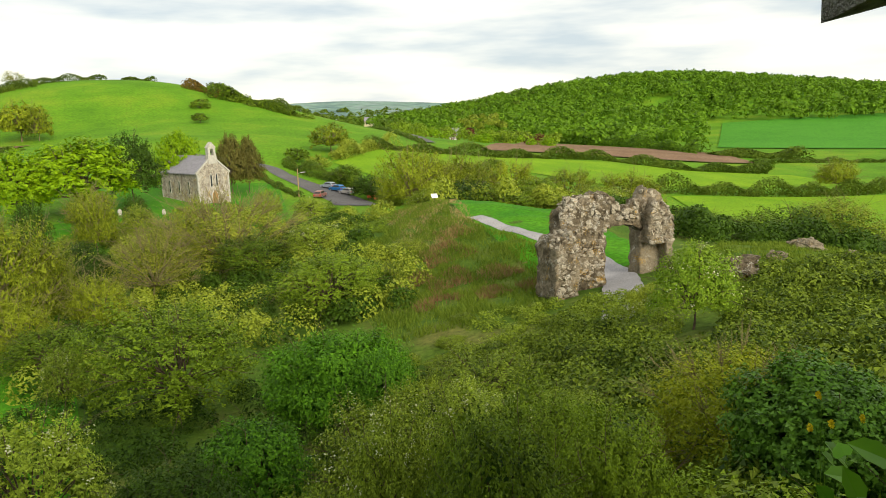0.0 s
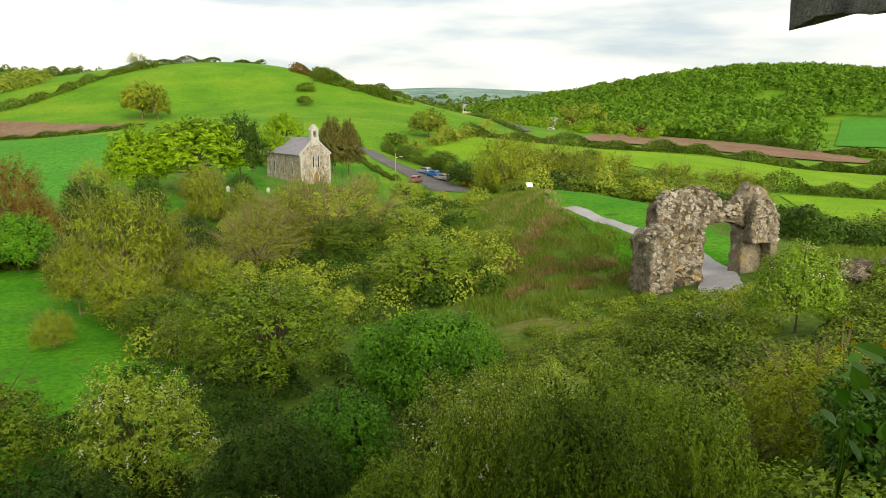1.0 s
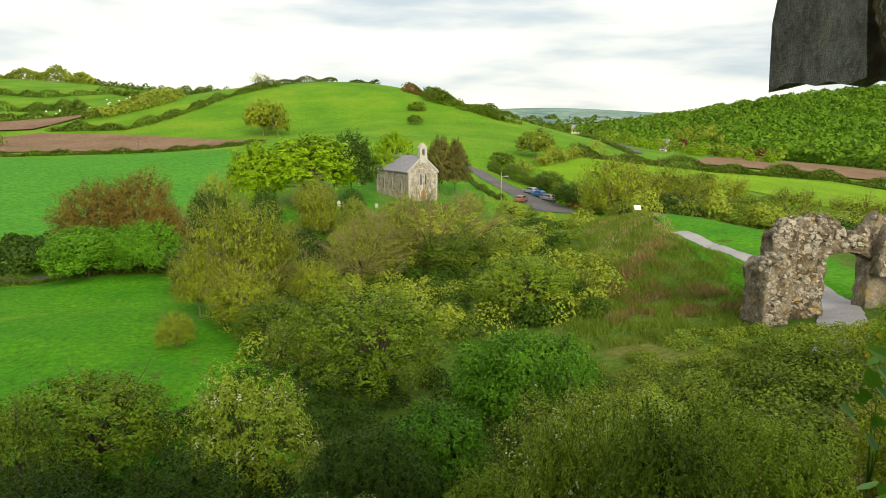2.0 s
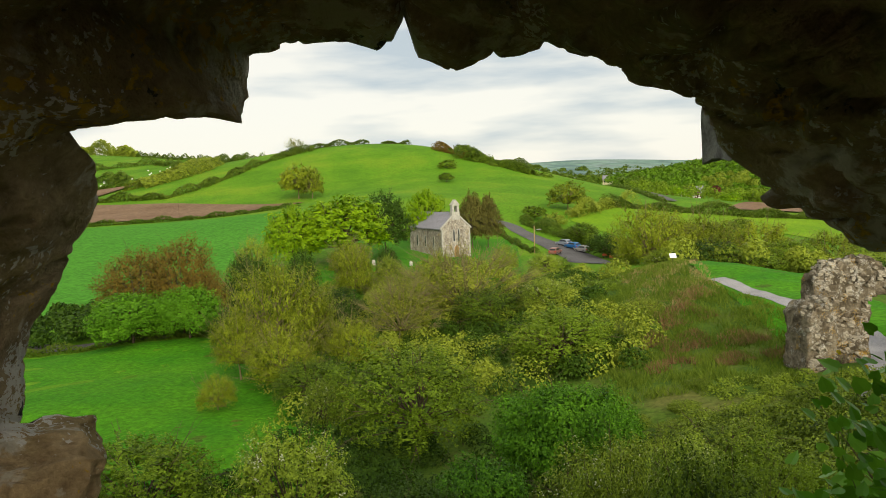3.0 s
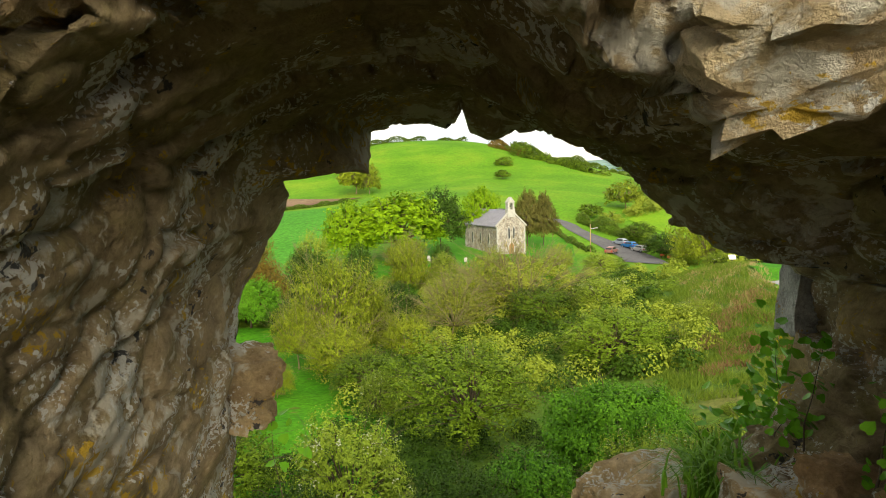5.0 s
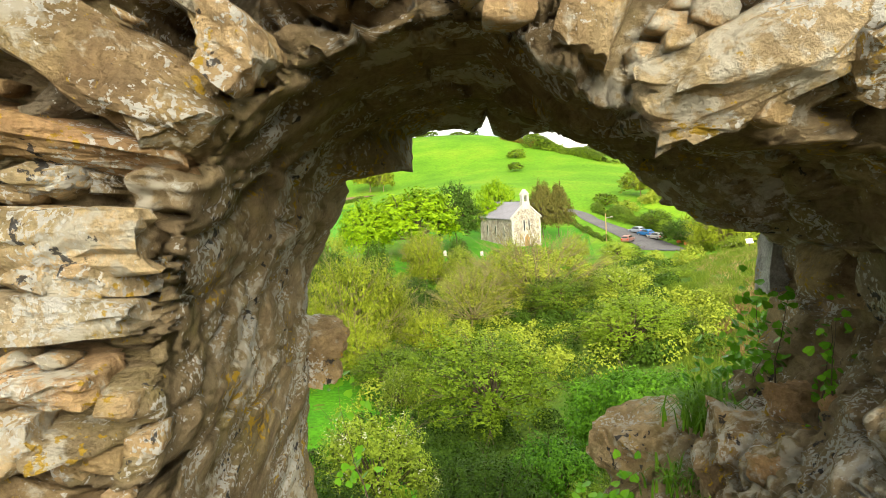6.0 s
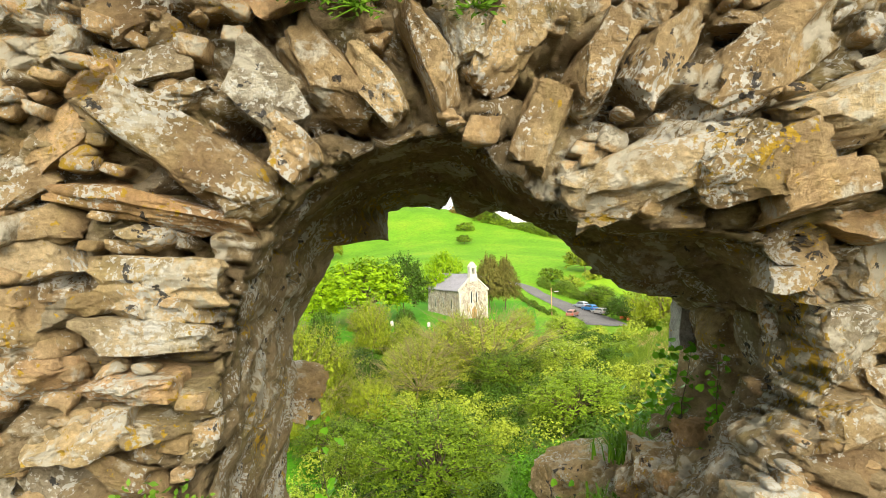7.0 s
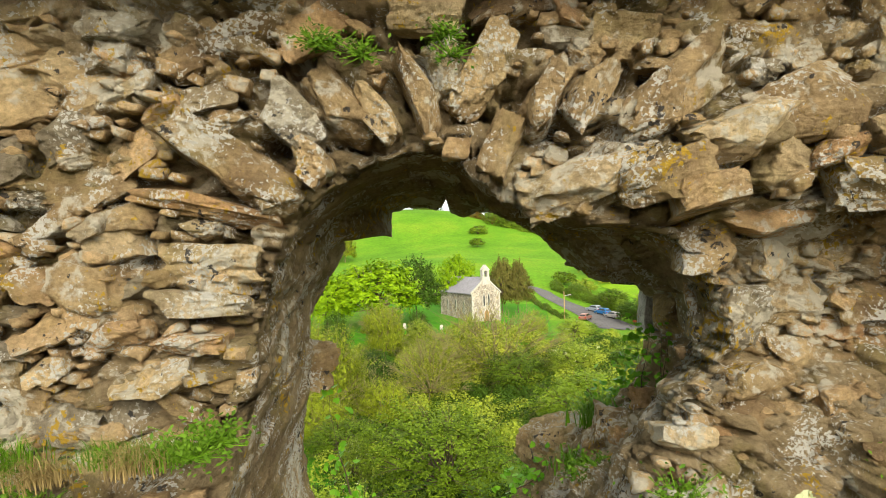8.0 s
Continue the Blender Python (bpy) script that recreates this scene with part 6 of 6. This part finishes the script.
WOOD = [(170, 640), (215, 445), (252, 302), (288, 322), (398, 442), (480, 368), (800, 290), (1100, 420), (900, 780), (500, 800), (330, 800)]
grove("woodland", WOOD, 3200, 5.4, 10.5, 36, 1.5, LEAF["wood"], "dense mixed green woodland covering the hill", 1)
grove("poplar_row", [(185, 425), (215, 425), (222, 448), (190, 450)], 26, 2.4, 15, 90, 0.8, LEAF["pale"], "group of pale slender poplars before the wood", 2)
grove("garden_trees", [(112, 290), (190, 300), (205, 420), (140, 470)], 70, 3.6, 7, 110, 0.6, LEAF["haw"], "mixed green garden trees round the village houses", 3)
grove("copper_garden_trees", [(120, 300), (190, 310), (200, 410), (145, 440)], 12, 3.2, 6, 120, 0.55, LEAF["copperleaf"], "dark red copper-leaved garden trees", 4)
grove("bright_garden_shrubs", [(112, 290), (180, 290), (180, 360), (130, 400)], 16, 2.6, 4.5, 120, 0.5, LEAF["lime"], "bright yellow-green garden shrubs", 5)
grove("valley_trees", [(120, 520), (420, 700), (420, 1100), (100, 1000)], 260, 7, 10, 60, 1.5, LEAF["hedge"], "scattered trees and hedges on the valley floor", 6)
grove("far_woods", [(-100, 1500), (900, 1500), (1400, 2400), (-200, 2600)], 500, 16, 14, 24, 5.0, LEAF["hedge"], "distant hedgerow trees across the plain", 7)
grove("lane_scrub", [(44, 150), (60, 120), (96, 150), (60, 178)], 80, 2.0, 3.6, 260, 0.24, LEAF["haw"], "rough green scrub beside the lane", 8)
grove("bank_scrub", [(34, 88), (56, 78), (92, 118), (44, 128)], 130, 1.9, 3.4, 260, 0.22, LEAF["pale"], "tangled young scrub on the bank", 9)
grove("bank_thicket", [(42, 52), (62, 46), (86, 84), (50, 80)], 110, 1.8, 3.0, 320, 0.18, LEAF["dark"], "dark green thicket behind the ruined gateway", 10)
grove("hollow_scrub", [(-10, 46), (18, 50), (26, 86), (22, 104), (-14, 96)], 150, 1.6, 2.2, 330, 0.13, LEAF["pale"], "yellow-green scrub filling the hollow", 11)
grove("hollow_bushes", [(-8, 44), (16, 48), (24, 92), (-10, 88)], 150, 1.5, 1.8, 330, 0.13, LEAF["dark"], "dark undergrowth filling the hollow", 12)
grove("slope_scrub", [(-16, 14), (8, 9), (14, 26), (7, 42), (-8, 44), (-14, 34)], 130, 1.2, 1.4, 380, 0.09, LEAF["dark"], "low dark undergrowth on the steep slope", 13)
grove("slope_brambles", [(4, 6), (12, 8), (20, 20), (19, 32), (10, 36), (6, 22)], 170, 1.0, 1.0, 400, 0.075, LEAF["bramble"], "brambles and nettles covering the slope", 14)
grove("near_scrub", [(-9, 6), (8, 4.5), (13, 9), (4, 13), (-10, 14)], 100, 0.8, 1.2, 560, 0.036, LEAF["haw"], "close scrub on the rock below the wall", 15)
grove("gate_scrub", [(12, 27), (20, 24), (26, 28.5), (24.5, 33), (22.3, 35), (20, 38), (15, 38)], 110, 0.8, 0.55, 380, 0.065, LEAF["bramble"], "brambles and bracken below the gateway", 18)
grove("gate_shrubs", [(21, 28), (27, 29), (26, 32), (22.5, 31.5)], 14, 0.6, 0.8, 420, 0.05, LEAF["pale"], "fresh green shrubs before the gateway path", 19)
grove("bank_brambles", [(14, 11), (24, 12), (36, 24), (38, 31), (30, 29.5), (25, 26), (18, 20)], 170, 1.0, 0.9, 300, 0.085, LEAF["bramble"], "brambles spreading over the bank", 20)
grove("roadside_scrub", [(-14, 96), (14, 100), (22, 124), (-8, 112)], 60, 1.4, 2.2, 260, 0.16, LEAF["pale"], "scrub at the churchyard edge", 16)
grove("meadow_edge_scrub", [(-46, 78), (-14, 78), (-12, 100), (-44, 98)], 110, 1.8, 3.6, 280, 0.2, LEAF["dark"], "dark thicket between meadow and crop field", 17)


def sward(name, poly, count, tall, mat, label, seed, width=0.02):
    """Standing grass or bracken over a stretch of ground."""
    r = np.random.default_rng(seed)
    P = np.array(poly, float)
    xy = r.uniform(P.min(0), P.max(0), (count * 2, 2))
    ins = np.zeros(len(xy), bool)
    for i in range(len(P)):
        (ax, ay), (bx, by) = P[i], P[i - 1]
        c = ((ay > xy[:, 1]) != (by > xy[:, 1])) & (xy[:, 0] < (bx - ax) * (xy[:, 1] - ay) / (by - ay + 1e-9) + ax)
        ins ^= c
    patchy = np.sin(xy[:, 0] * 1.1 + seed) * np.sin(xy[:, 1] * 0.9 + 2 * seed) + 0.5 * np.sin(xy[:, 0] * 2.7) > r.normal(-0.2, 0.5, len(xy))
    xy = xy[ins & patchy][:count]
    n = len(xy)
    b = np.c_[xy, heights(xy[:, 0], xy[:, 1])]
    a = r.uniform(0, 2 * np.pi, n)
    sd = np.c_[np.cos(a), np.sin(a), np.zeros(n)] * width
    tip = b + np.c_[r.normal(0, 0.5, (n, 2)), np.ones(n)] * (tall * r.uniform(0.5, 1.2, n))[:, None]
    v = np.stack([b - sd, b + sd, tip], 1).reshape(-1, 3)
    return tagged(part(name, mesh_np(name, v, np.arange(3 * n).reshape(-1, 3)), mat), label, "grass", kind="stuff")


MOUND = [(12, 40), (21, 36), (29, 46), (28, 68), (36, 88), (24, 88), (16, 62)]
sward("mound_grass", MOUND, 52000, 0.45, LEAF["tussock"], "rough tussocky grass on the mound", 1, 0.035)
for n, (x, y, w) in enumerate(((17.5, 46, 1.6), (20.5, 50, 2.0), (23.5, 48, 1.5), (22.5, 56, 2.2), (25.5, 61, 2.0), (18.5, 53, 1.5), (24, 43, 1.4), (21, 44, 1.2))):
    sward("dead_bracken", [(x - w, y - 0.8 * w), (x + w, y - w), (x + 0.8 * w, y + 1.3 * w), (x - 0.7 * w, y + w)], 900, 0.34, LEAF["bracken"], "collapsed patch of russet-brown dead bracken", 20 + n, 0.05)
for n, (x, y, w) in enumerate(((13.5, 33.5, 2.6), (15.6, 32, 2.2), (17.8, 31, 2.4), (15.0, 36.5, 2.0), (12.0, 36.0, 2.3), (19.6, 33.0, 1.9), (17.0, 39.5, 1.7), (20.8, 37.0, 1.6))):
    sow("bramble", x, y, height(x, y) + 0.45 * w, w, n)
sward("dry_grass", [(20, 56), (28, 60), (35, 86), (25, 86)], 7000, 0.35, LEAF["straw"], "pale dry grass on top of the mound", 3, 0.03)
sward("bank_grass", [(20, 18), (34, 20), (48, 34), (44, 46), (34, 40), (26, 32)], 30000, 0.35, LEAF["tussock"], "rough green grass on the bank by the ruin", 4, 0.03)
